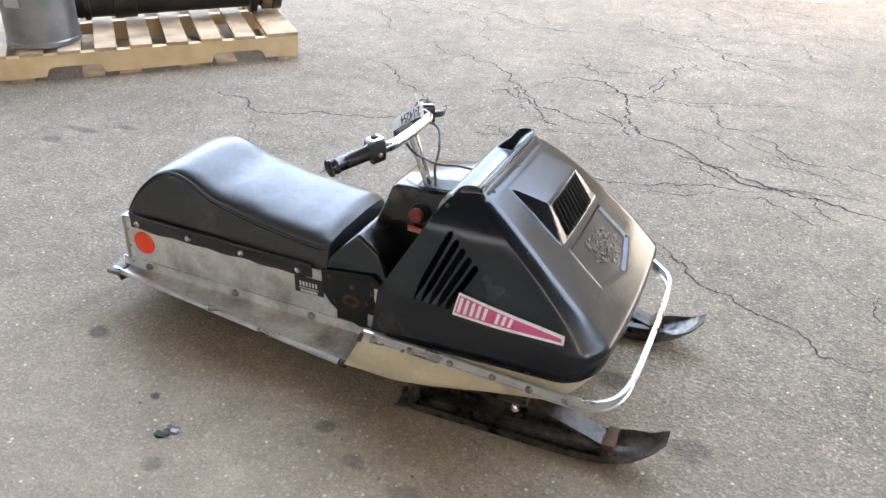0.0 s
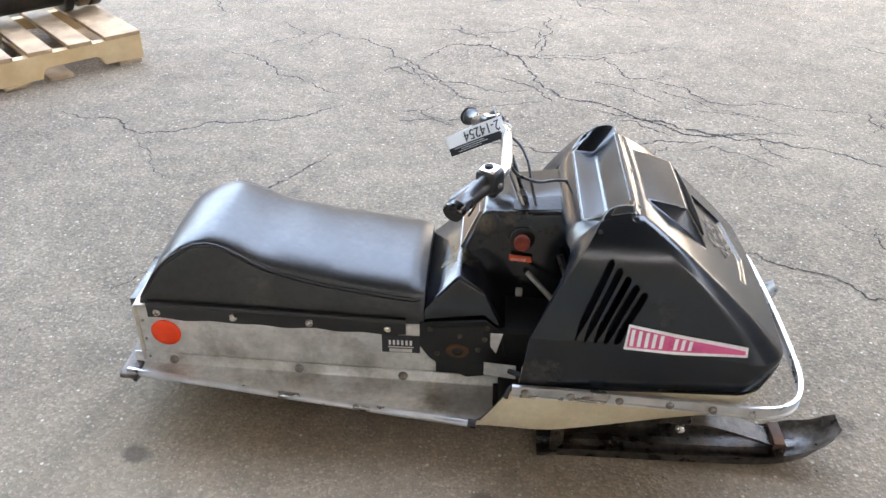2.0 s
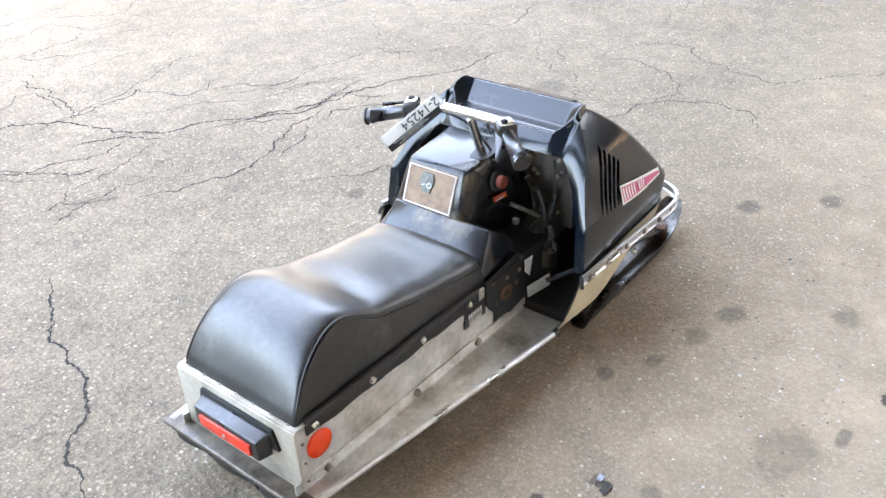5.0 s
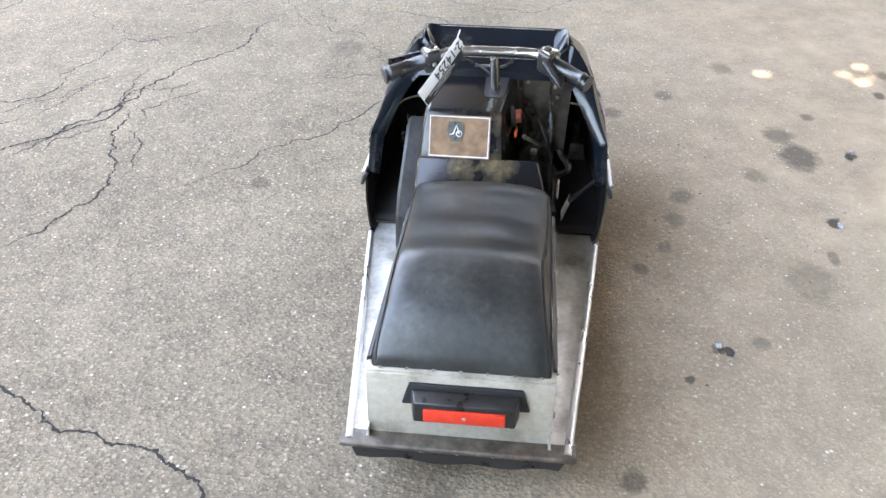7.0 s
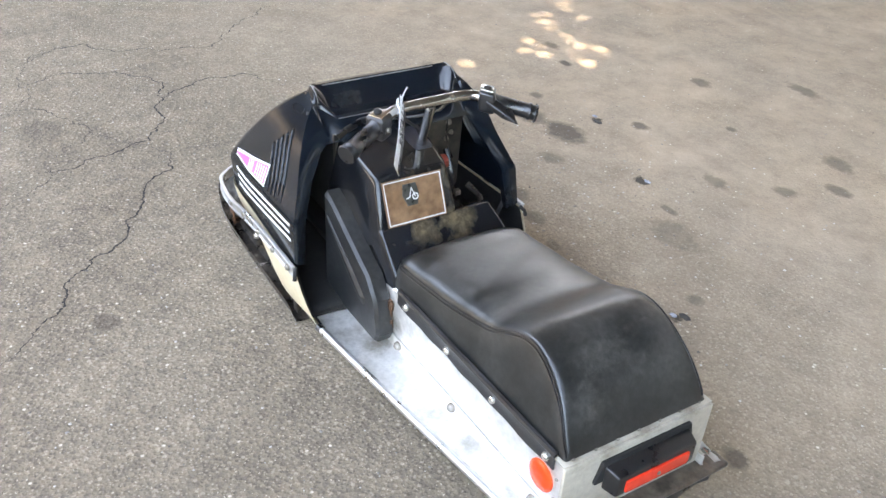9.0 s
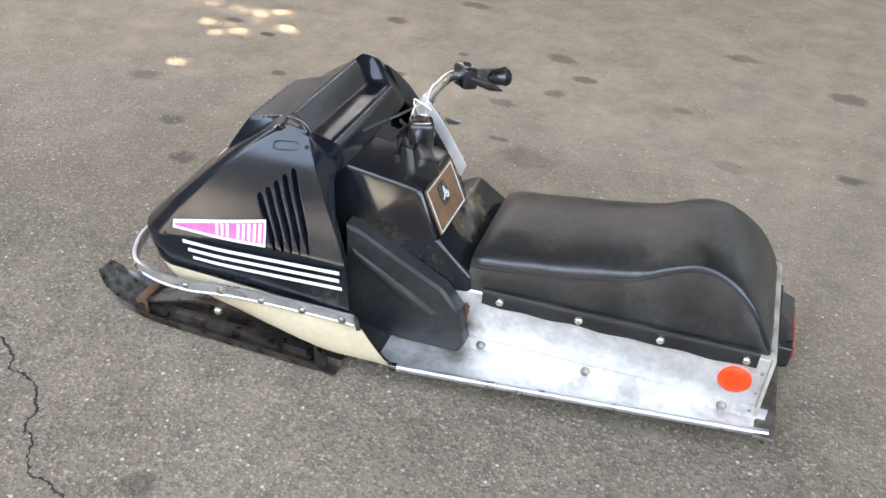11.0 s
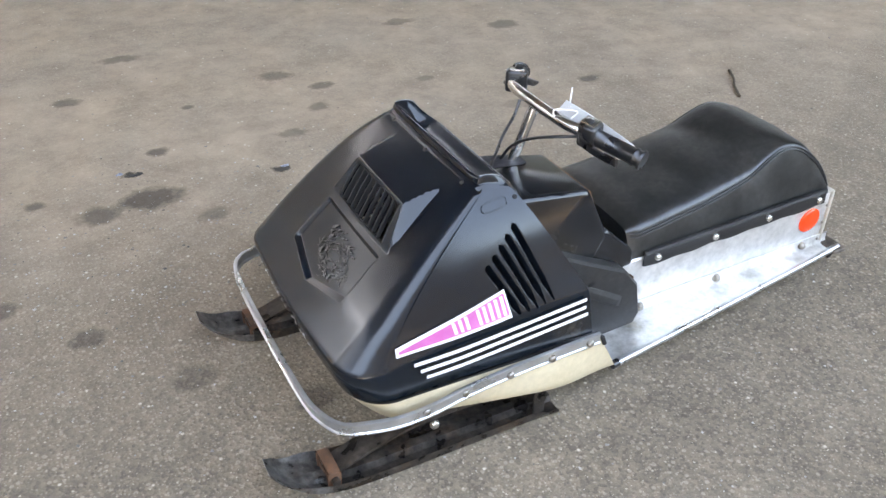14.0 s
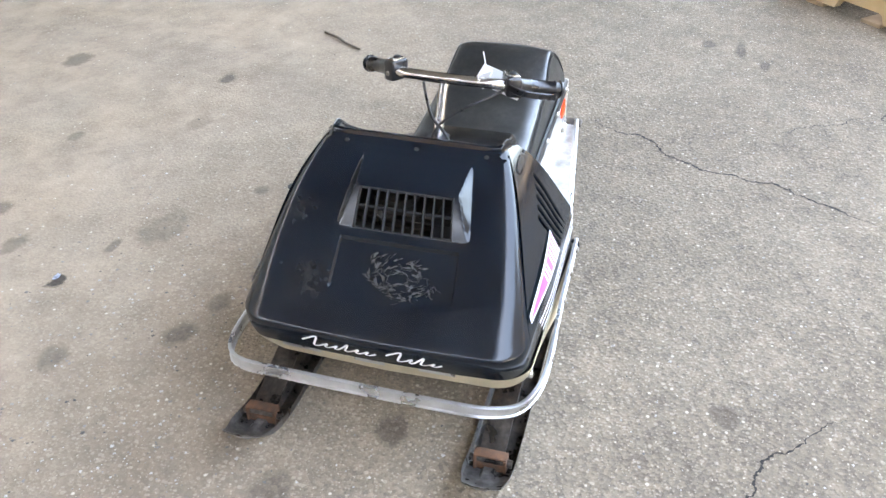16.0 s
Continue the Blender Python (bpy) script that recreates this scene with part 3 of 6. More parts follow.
# rear panel with its folded top flange and rivets
bm = B()
box(bm, 0.046, 0.054, -0.176, 0.176, 0.108, 0.262, 0.002)
box(bm, 0.050, 0.082, -0.176, 0.176, 0.2625, 0.266, 0.0012)
rear_panel = piece("rear_panel", bm, PANEL, None, "beige-grey metal rear panel", chassis)
for k in range(7):
    bm = B()
    dome(bm, (0.060, -0.15 + 0.05 * k, 0.266), (0, 0, 1), 0.0042, 0.003, 8)
    piece("rivet", bm, BOLT, rear_panel, "", chassis)
for s in (-1, 1):
    for z in (0.125, 0.175, 0.225):
        bm = B()
        dome(bm, (0.064, s * 0.1762, z), (0, s, 0), 0.0035, 0.003, 8)
        piece("rivet", bm, BOLT, rear_panel, "", chassis)

bm = B()
hull(bm, [(x, y, z) for x in (0.038, 0.047) for y, z in ((-0.118, 0.246), (0.094, 0.246), (0.108, 0.196), (0.096, 0.196), (-0.132, 0.196), (-0.120, 0.196))], 0.0025, 2)
tail = piece("tail_light", bm, MATTE, rear_panel, "black tail light with red lens", chassis)
bm = B()
hull(bm, [(0.040, y, z) for y in (-0.114, 0.090) for z in (0.180, 0.236)] + [(0.008, y, z) for y in (-0.106, 0.082) for z in (0.180, 0.228)], 0.004)
piece("lamp_housing", bm, RUBBER, tail, "black plastic lamp housing", chassis)
bm = B()
box(bm, 0.003, 0.012, -0.088, 0.064, 0.1865, 0.2155, 0.003)
piece("lens", bm, LENS, tail, "red ribbed lens", chassis)
bm = B()
dome(bm, (0.003, -0.012, 0.201), (-1, 0, 0), 0.004, 0.003, 8)
piece("screw", bm, BOLT, tail, "", chassis)

# rear bumper angle and hanging snow flap
bm = B()
box(bm, 0.008, 0.050, -0.228, 0.228, 0.098, 0.111, 0.005, 3)
piece("rear_bumper", bm, BROWNED, None, "brown-stained steel rear bumper bar", chassis)
bm = B()
rows = []
for k in range(15):
    y = -0.205 + k * 0.41 / 14
    d = 0.004 * math.sin(k * 1.3)
    e = abs(y) / 0.205
    rows.append([(0.030, y, 0.100), (0.024 + d, y, 0.082), (0.022 + d, y * 0.96, 0.058 + 0.006 * e), (0.029 + d, y * 0.96, 0.058 + 0.006 * e), (0.036, y, 0.100)])
vs = grid(bm, rows, close=True)
bm.faces.new(vs[0])
bm.faces.new(vs[-1])
flap = piece("snow_flap", bm, RUBBER, None, "black rubber snow flap", chassis)
for k in range(5):
    bm = B()
    dome(bm, (0.026, -0.14 + 0.07 * k, 0.0925), (-1, 0, 0.2), 0.0085, 0.006, 12)
    piece("bolt", bm, SNAP, flap, "bright bolt head", chassis)

# track under the tunnel
bm = B()
rows = []
for k in range(48):
    a = k / 48
    if a < 0.5:
        t = a * 2
        x, z = 0.135 + 0.66 * t, 0.012 + 0.075 * 0
        if t < 0.08:
            x, z = 0.135 - 0.03 * (1 - t / 0.08), 0.012 + 0.035 * (1 - t / 0.08)
        if t > 0.85:
            x, z = 0.135 + 0.66 * t, 0.012 + 0.10 * (t - 0.85) / 0.15
    else:
        t = (a - 0.5) * 2
        x, z = 0.80 - 0.69 * t, 0.125 - 0.03 * t
    rows.append([(x, -0.125, z), (x, 0.125, z)])
rows.append(rows[0])
grid(bm, rows)
track = piece("track", bm, RUBBER, None, "black rubber drive track")
for k in range(12):
    bm = B()
    box(bm, 0.15 + k * 0.05, 0.162 + k * 0.05, -0.12, 0.12, 0.0, 0.013, 0.002)
    piece("lug", bm, RUBBER, track)

# seat: foam body with a hump behind, stitched side panels and a snapped skirt
SEAM = [(0.060, 0.270), (0.10, 0.335), (0.14, 0.374), (0.19, 0.402), (0.235, 0.405), (0.285, 0.385), (0.325, 0.363), (0.38, 0.346), (0.47, 0.326), (0.58, 0.310), (0.672, 0.297)]
CROWN = [(0.060, 0.278), (0.10, 0.350), (0.14, 0.394), (0.185, 0.416), (0.23, 0.421), (0.28, 0.407), (0.33, 0.386), (0.40, 0.374), (0.50, 0.356), (0.60, 0.341), (0.655, 0.330), (0.675, 0.312)]


def seat_half(x):
    return 0.158 - 0.20 * max(0.0, profile(SEAM, x) - 0.30) - 0.012 * ease((x - 0.655) / 0.02)


bm = B()
rows = []
for k in range(57):
    x = 0.060 + k * (0.676 - 0.060) / 56
    zs, zt, w = profile(SEAM, x), profile(CROWN, x), seat_half(x)
    zb = 0.262 + tilt(x) - 0.006
    row = []
    for i in range(31):
        u = i / 15 - 1
        a = abs(u)
        sgn = -1 if u < 0 else 1
        if a > 0.75:
            t = (a - 0.75) / 0.25
            y = w + (0.166 - w) * t + 0.005 * math.sin(math.pi * t)
            z = zs + (zb - zs) * t
        else:
            th = (0.75 - a) / 0.75 * math.pi / 2
            y = w * math.cos(th) ** 0.72
            z = zs + (zt - zs) * math.sin(th) ** 0.85
        wrinkle = 0.0016 * noise.noise(Vector((x * 22, y * sgn * 22, z * 22)))
        row.append((x, sgn * y, z + wrinkle))
    rows.append(row)
vs = grid(bm, rows)
bm.faces.new(vs[0])
bm.faces.new(vs[-1])
seat = piece("seat", bm, VINYL, None, "black vinyl seat with a raised rear hump, dusty and scuffed", angle=50)
for s in (-1, 1):
    for k, off in enumerate((0.0, 0.007)):
        bm = B()
        tube(bm, [(x, s * (seat_half(x) + 0.0018 + 0.002 * k), profile(SEAM, x) - off + 0.001) for x in (0.064 + i * 0.606 / 60 for i in range(61))], 0.0019, 6)
        piece("seam", bm, SKIRT, seat, "stitched seam")
    bm = B()
    rows = []
    for k in range(30):
        x = 0.078 + k * (0.640 - 0.078) / 29
        lift = 0.004 * math.sin(k * 1.1) - 0.005 * math.sin(math.pi * ((k * 3 / 29) % 1.0))
        z = 0.262 + tilt(x)
        rows.append([(x, s * y, q) for y, q in ((0.170, z + 0.014), (0.176, z + 0.012), (0.1785, z + 0.006), (0.176, z), (0.1765, z - 0.016), (0.1765, z - 0.026 + lift * 0.5), (0.1725, z - 0.026 + lift * 0.5), (0.172, z))])
    vs = grid(bm, rows, close=True)
    bm.faces.new(vs[0])
    bm.faces.new(vs[-1])
    skirt = piece("skirt", bm, SKIRT, seat, "black vinyl skirt")
    for x in (0.10, 0.267, 0.433, 0.602):
        bm = B()
        dome(bm, (x, s * 0.1765, 0.2505 + tilt(x)), (0, s, 0), 0.0085, 0.007, 14)
        piece("snap", bm, SNAP, skirt, "bright snap button")

# console: ramp, instrument box with a wood-look plaque, choke on its flank
bm = B()
hull(bm, [(0.664, y, 0.232) for y in (-0.170, 0.172)] + [(0.668, y, 0.268) for y in (-0.158, 0.166)] + [(0.742, y, 0.334) for y in (-0.128, 0.166)]
     + [(0.80, y, 0.300) for y in (-0.140, 0.170)] + [(0.86, y, 0.205) for y in (-0.170, 0.174)], 0.007)
console = piece("console", bm, CONSOLE, None, "dusty black plastic console", angle=30)
bm = B()
hull(bm, [(0.738, -0.040, 0.318), (0.738, 0.168, 0.318), (0.787, -0.030, 0.434), (0.787, 0.152, 0.434), (0.98, -0.062, 0.458), (0.98, 0.150, 0.458),
          (0.99, -0.095, 0.26), (0.99, 0.195, 0.26), (0.80, -0.052, 0.24), (0.80, 0.182, 0.24)], 0.011)
dash = piece("dash_box", bm, CONSOLE, console, "", angle=30)


def on_dash(y, z, out):
    """A point on the sloped rear face of the instrument box."""
    return (0.738 + (z - 0.318) * 0.4224 - out * 0.92, y, z + out * 0.39)


def dash_quad(name, y0, y1, z0, z1, out, mat, parent, label="", thick=0.004):
    bm = B()
    pts = [on_dash(y, z, o) for o in (out - thick, out) for y, z in ((y0, z0), (y1, z0), (y1, z1), (y0, z1))]
    v = [bm.verts.new(p) for p in pts]
    for f in ((0, 1, 2, 3), (4, 5, 6, 7), (0, 1, 5, 4), (1, 2, 6, 5), (2, 3, 7, 6), (3, 0, 4, 7)):
        bm.faces.new([v[i] for i in f])
    return piece(name, bm, mat, parent, label)


plaque = dash_quad("plaque", -0.010, 0.142, 0.331, 0.424, 0.003, WOODGRAIN, dash, "brown wood-look plaque with pale border")
for y0, y1, z0, z1 in ((-0.007, 0.139, 0.3335, 0.3355), (-0.007, 0.139, 0.4195, 0.4215), (-0.007, -0.005, 0.3335, 0.4215), (0.137, 0.139, 0.3335, 0.4215)):
    dash_quad("border", y0, y1, z0, z1, 0.0042, WHITE, plaque, "", 0.002)
bm = B()
ring = [(0.052 + a, 0.385 + b) for a, b in ((0.008, 0.026), (0.040, 0.026), (0.044, 0.004), (0.034, -0.018), (0.010, -0.018), (0.003, 0.004))]
lo, hi = [bm.verts.new(on_dash(y, z, 0.002)) for y, z in ring], [bm.verts.new(on_dash(y, z, 0.007)) for y, z in ring]
bm.faces.new(hi)
for i in range(6):
    bm.faces.new((lo[i], lo[(i + 1) % 6], hi[(i + 1) % 6], hi[i]))
badge = piece("badge", bm, BADGE, plaque, "dark metal badge with a pale emblem")
bm = B()
tube(bm, [on_dash(y, z, 0.0075) for y, z in ((0.089, 0.382), (0.080, 0.384), (0.073, 0.403), (0.066, 0.384))], 0.0014, 6)
tube(bm, [on_dash(0.066 + 0.007 * math.cos(a), 0.384 + 0.006 * math.sin(a), 0.0075) for a in (k * 0.7 for k in range(10))], 0.0014, 6)
piece("emblem", bm, WHITE, badge, "pale plain emblem")
# the slot is a flat face; its inner shade is put in the colour
bm = B()
ringv = [bm.verts.new(p) for p in ((0.852, -0.030, 0.4436), (0.852, 0.006, 0.4436), (0.864, 0.014, 0.4451), (0.955, 0.014, 0.4564), (0.965, 0.006, 0.4576), (0.965, -0.040, 0.4576), (0.955, -0.046, 0.4564), (0.864, -0.036, 0.4451))]
bm.faces.new(ringv)
piece("post_slot_shade", bm, INK_AND_SLOT, dash, "flat dark oval standing for the shaded steering post slot", fix=False)
# choke knob and its orange label on the right flank of the box
bm = B()
dome(bm, (0.872, -0.060, 0.386), (0.05, -1, 0.15), 0.026, 0.010, 18)
choke = piece("choke", bm, MATTE, dash, "black choke collar")
bm = B()
tube(bm, [(0.872, -0.066, 0.386), (0.871, -0.082, 0.388), (0.871, -0.084, 0.388)], [0.017, 0.017, 0.013], 16)
piece("knob", bm, KNOB, choke, "faded red choke knob")


def slab(name, corners, n, out, thick, mat, parent, label=""):
    """A thin plate on four or more corners, lifted by out along n."""
    n = Vector(n).normalized()
    bm = B()
    a = [bm.verts.new(Vector(c) + n * (out - thick)) for c in corners]
    b = [bm.verts.new(Vector(c) + n * out) for c in corners]
    bm.faces.new(b)
    bm.faces.new(a[::-1])
    for i in range(len(a)):
        j = (i + 1) % len(a)
        bm.faces.new((a[i], a[j], b[j], b[i]))
    return piece(name, bm, mat, parent, label)


def lettering(name, text, size, origin, right, up, mat, parent, label="", warp=sled, align="LEFT"):
    """Raised printed characters in the built-in font."""
    cu = bpy.data.curves.new(name, "FONT")
    cu.body, cu.size, cu.extrude, cu.align_x = text, size, 0.0004, align
    tmp = bpy.data.objects.new(name, cu)
    scene.collection.objects.link(tmp)
    bpy.context.view_layer.update()
    me = tmp.evaluated_get(bpy.context.evaluated_depsgraph_get()).to_mesh()
    bm = B()
    bm.from_mesh(me)
    bpy.data.objects.remove(tmp)
    right, up = Vector(right).normalized(), Vector(up).normalized()
    n = right.cross(up)
    for v in bm.verts:
        v.co = Vector(origin) + right * v.co.x + up * v.co.y + n * v.co.z
    return part(name, bm, mat, parent, label, warp)


lab = slab("choke_label", [(0.846, -0.066, 0.352), (0.893, -0.070, 0.350), (0.893, -0.072, 0.337), (0.846, -0.068, 0.339)], (0.05, -1, 0.15), 0.004, 0.003, ORANGE, choke, "orange choke label")
lettering("word", "CHOKE", 0.0095, (0.849, -0.0735, 0.3405), (1, -0.05, 0), (0, -0.12, 1), WHITE, lab, "CHOKE in pale letters")

# ---- hood ----
NS, NA, NF = 210, 12, 62


def crease(x):
    """Height of the fold along the hood's flank."""
    return profile([(0.92, 0.314), (1.10, 0.308), (1.32, 0.270)], x)


def hood_column(half, k):
    """Lower end of one column of the hood's skin; k runs from the rear edge to the middle of the nose."""
    if k < NS:
        a = k / NS
        pb = (0.872 + a * 0.433, 0.318 - 0.016 * a, 0.220 - 0.012 * a)
    elif k < NS + NA:
        b = (k - NS) / NA
        th = b * math.pi / 2
        s, c = math.sin(th), math.cos(th)
        pb = (1.305 + 0.079 * s, 0.229 + 0.073 * c, 0.208 + 0.006 * b)
    else:
        c = (k - NS - NA) / NF
        q = 1 - (1 - c) ** 2
        pb = (1.384 + 0.008 * q, 0.229 * (1 - c), 0.214)
    return Vector(pb) * Vector((1, half, 1))


VS = [0.0, 0.012, 0.03] + [0.03 + 0.97 * (i + 1) / 112 for i in range(112)]
BAND = [0.0, 0.3, 0.6, 0.8, 0.92, 0.97]


def hood_face(half, k, v):
    """The skin above the fold: flat flank, a corner that is tight above and opens towards the nose, flat front."""
    cx, cy, cz = 1.402 + (1.078 - 1.402) * v, 0.302 + (0.187 - 0.302) * v, 0.269 + (0.535 - 0.269) * v
    r = 0.020 + 0.056 * (1 - v) ** 2.4
    rear = Vector((0.886 + 0.128 * v, 0.309 - 0.110 * v, 0.314 + 0.210 * v))
    if k < NS:
        a = k / NS
        p = rear.lerp(Vector((cx - r, cy, cz)), a)
        p.z += (crease(p.x) - (0.314 - 0.045 * a)) * (1 - v)
        p += Vector((0, 0.07, 0.03)) * (v * v * (1 - v)) + Vector((0, 0.004 * math.sin(math.pi * a) * (1 - v), 0))
    elif k < NS + NA:
        th = (k - NS) / NA * math.pi / 2
        sn, cn = math.sin(th), math.cos(th)
        p = Vector((cx - r + r * sn, cy - r + r * cn, cz + 0.002 * sn))
        p += Vector((0.05 * sn, 0.07 * cn, 0.03 + 0.03 * sn)) * (v * v * (1 - v))
    else:
        c = (k - NS - NA) / NF
        p = Vector((cx + (0.008 - 0.004 * v) * (1 - (1 - c) ** 2), (cy - r) * (1 - c), cz + 0.002))
        p += Vector((0.05, 0, 0.06)) * (v * v * (1 - v))
    return p * Vector((1, half, 1))


def hood_point(low, v, half, k):
    if v >= 0:
        return hood_face(half, k, v)
    fold = hood_face(half, k, 0.0)
    t = 1 + v
    p = low.lerp(fold, t)
    p.x += 0.004 * math.sin(math.pi * t) * (1 if fold.x > 1.35 else 0)
    return p


def side_y(x, z):
    """How far out the hood's flank stands at a place of its side view."""
    zc = crease(x)
    if z < zc:
        return 0.3125 - 0.010 * ease((x - 1.15) / 0.2) + 0.005 * (zc - z) / 0.1
    v = min(1.0, (z - zc) / (0.529 - zc))
    o = 0.3125 - 0.010 * ease((x - 1.15) / 0.2)
    return o + v * (0.194 - o) + 0.07 * v * v * (1 - v)


YC = 0.016
SLOTS = [((1.032 + 0.0168 * i, 0.470 - 0.015 * i), (0.967 + 0.0178 * i, 0.317 - 0.004 * i)) for i in range(5)]


def slot_depth(x, z):
    d = 0.0
    for (xa, za), (xb, zb) in SLOTS:
        ux, uz = xb - xa, zb - za
        L = math.hypot(ux, uz)
        t = ((x - xa) * ux + (z - za) * uz) / L / L
        off = ((x - xa) * uz - (z - za) * ux) / L
        w = 0.0072 * min(1.0, max(0.0, min(t * 26, (1 - t) * 4)))
        if w > 0 and abs(off) < w:
            d = max(d, 0.019 * (0.5 + 0.5 * math.cos(math.pi * off / w)))
    return d


def face_half(t):
    """Half the width of the flat front at a place down from the lip."""
    v = 1 - t
    return 0.302 - 0.115 * v - (0.020 + 0.056 * (1 - v) ** 2.4)


SCOOP, MOUTH, PANEL_S = (-0.570, 0.730), (-0.400, 0.556), (-0.505, 0.645)


def face_lift(y, t):
    """Height of the scoop, and depth of the emblem panel, on the sloped front; t runs down from the lip."""
    c = y / face_half(t)
    h = 0.0
    if 0.085 < t < 0.490:
        rise = (t - 0.085) / 0.195 if t < 0.28 else (0.490 - t) / 0.210
        h = 0.029 * rise * min(1.0, max(0.0, min(c - SCOOP[0], SCOOP[1] - c) / (0.02 + 0.10 * rise)))
    if 0.525 < t < 0.90:
        mid, wide = (PANEL_S[0] + PANEL_S[1]) / 2, (PANEL_S[1] - PANEL_S[0]) / 2
        low = 0.868 - 0.070 * min(1.0, abs(c - mid) / wide)
        edge = min(min(c - PANEL_S[0], PANEL_S[1] - c) / 0.022, (t - 0.531) / 0.012, (low - t) / 0.030)
        h -= 0.0060 * ease(edge)
    if 0.02 < t < 0.055:
        h -= 0.0025 * math.sin(math.pi * (t - 0.02) / 0.035)
    return h


def hood_mesh():
    cols = [(1, k) for k in range(NS + NA + NF)] + [(1, NS + NA + NF)] + [(-1, k) for k in range(NS + NA + NF - 1, -1, -1)]
    levels = [b - 1 for b in BAND] + VS
    base = np.array([[hood_point(hood_column(h, k), v, h, k) for v in levels] for h, k in cols])
    # soften the crease
    c0 = len(BAND)
    for _ in range(3):
        s = base.copy()
        for j in range(c0 - 3, c0 + 3):
            s[:, j] = 0.5 * base[:, j] + 0.25 * (base[:, j - 1] + base[:, j + 1])
        base = s
    du = np.gradient(base, axis=0)
    dv = np.gradient(base, axis=1)
    nrm = np.cross(dv, du)
    nrm /= np.maximum(np.linalg.norm(nrm, axis=2, keepdims=True), 1e-9)
    out = np.sign(np.sum(nrm * (base - np.array([1.1, 0, 0.2])), axis=2, keepdims=True))
    nrm *= out
    moved = base.copy()
    for i, (h, k) in enumerate(cols):
        for j, v in enumerate(levels):
            x, y, z = base[i, j]
            if k < NS and v > 0:
                moved[i, j] -= nrm[i, j] * slot_depth(x - (0.006 if h < 0 else 0.0), z + (0.003 if h < 0 else 0.0))
            elif k >= NS + 2 and v > 0:
                moved[i, j] += nrm[i, j] * face_lift(y, 1 - v)
    bm = B()
    vs = [[bm.verts.new(p) for p in r] for r in moved]
    for i in range(len(cols) - 1):
        for j in range(len(levels) - 1):
            ym = (base[i, j, 1] + base[i + 1, j, 1]) / 2
            t = 1 - (levels[j] + levels[j + 1]) / 2
            if cols[i][1] >= NS + NA and levels[j] > 0 and 0.298 < t < 0.478 and MOUTH[0] < ym / face_half(t) < MOUTH[1]:
                continue
            bm.faces.new((vs[i][j], vs[i + 1][j], vs[i + 1][j + 1], vs[i][j + 1]))
    return bm, [Vector(p) for p in moved[0]], [Vector(p) for p in moved[-1]]


bm, rear_left, rear_right = hood_mesh()
hood = piece("hood", bm, HOOD, None, "black moulded plastic hood with side louvres", angle=28)


def on_face(y, t, lift):
    """A point on the sloped front of the hood, lifted along its normal."""
    c = 1 - min(1.0, abs(y) / 0.20)
    q = 1 - (1 - c) ** 2
    pc, pt = Vector((1.402 + 0.008 * q, y, 0.271)), Vector((1.078 + 0.004 * c, y, 0.537))
    v = 1 - t
    return pc.lerp(pt, v) + Vector((0.05, 0, 0.06)) * (v * v * (1 - v)) + Vector((0.62, 0, 0.78)) * lift


# scooped deck behind the lip, with an upswept ear at each end
def polyline(keys, x):
    """Straight lines through (x, value) keys."""
    for (x0, a), (x1, b) in zip(keys, keys[1:]):
        if x <= x1:
            return a + (b - a) * max(0.0, x - x0) / (x1 - x0)
    return keys[-1][1]


def deck_point(y, t):
    a = abs(y)
    y *= 1 - 0.055 * (1 - t) * ease((a - 0.17) / 0.028)
    ear = polyline([(0.146, 0), (0.150, 0.04), (0.179, 0.94), (0.184, 1)], a)
    tray = (polyline([(0, 1.081), (0.05, 1.079), (0.10, 1.074), (0.15, 1.069), (0.50, 1.036), (0.54, 1.031), (0.58, 1.026), (0.92, 0.990), (0.96, 0.985), (1, 0.980)], t),
            polyline([(0, 0.537), (0.05, 0.545), (0.10, 0.546), (0.15, 0.541), (0.50, 0.503), (0.54, 0.499), (0.58, 0.4975), (0.92, 0.500), (0.96, 0.499), (1, 0.494)], t))
    arc = min(1.0, max(0.0, (abs(y) - 0.174) / 0.016))
    wing = (1.079 - 0.066 * t - 0.020 * (1 - math.sqrt(1 - arc * arc)) * (1 - t), profile([(0, 0.537), (0.06, 0.546), (0.14, 0.5495), (0.45, 0.549), (0.70, 0.5435), (0.86, 0.534), (0.95, 0.524), (1, 0.514)], t))
    drop = ease((a - 0.186) / 0.012)
    z = tray[1] * (1 - ear) + wing[1] * ear
    edge = 0.534 - 0.010 * t
    return (tray[0] * (1 - ear) + wing[0] * ear, y, z * (1 - drop) + edge * drop)


bm = B()
half = [0.0, 0.03, 0.06, 0.09, 0.12, 0.138, 0.144, 0.146, 0.148, 0.150, 0.157, 0.165, 0.172, 0.179, 0.1815, 0.184, 0.187, 0.190, 0.193, 0.196, 0.198]
ys = [-y for y in half[:0:-1]] + half
ts = [0, 0.025, 0.05, 0.075, 0.10, 0.125, 0.15, 0.32, 0.48, 0.50, 0.52, 0.54, 0.56, 0.58, 0.75, 0.90, 0.92, 0.94, 0.96, 0.98, 1.0]
grid(bm, [[deck_point(y, t) for t in ts] for y in ys])
piece("hood_deck", bm, HOOD, hood, "scooped rear deck with upswept ears", angle=48, fix=True)


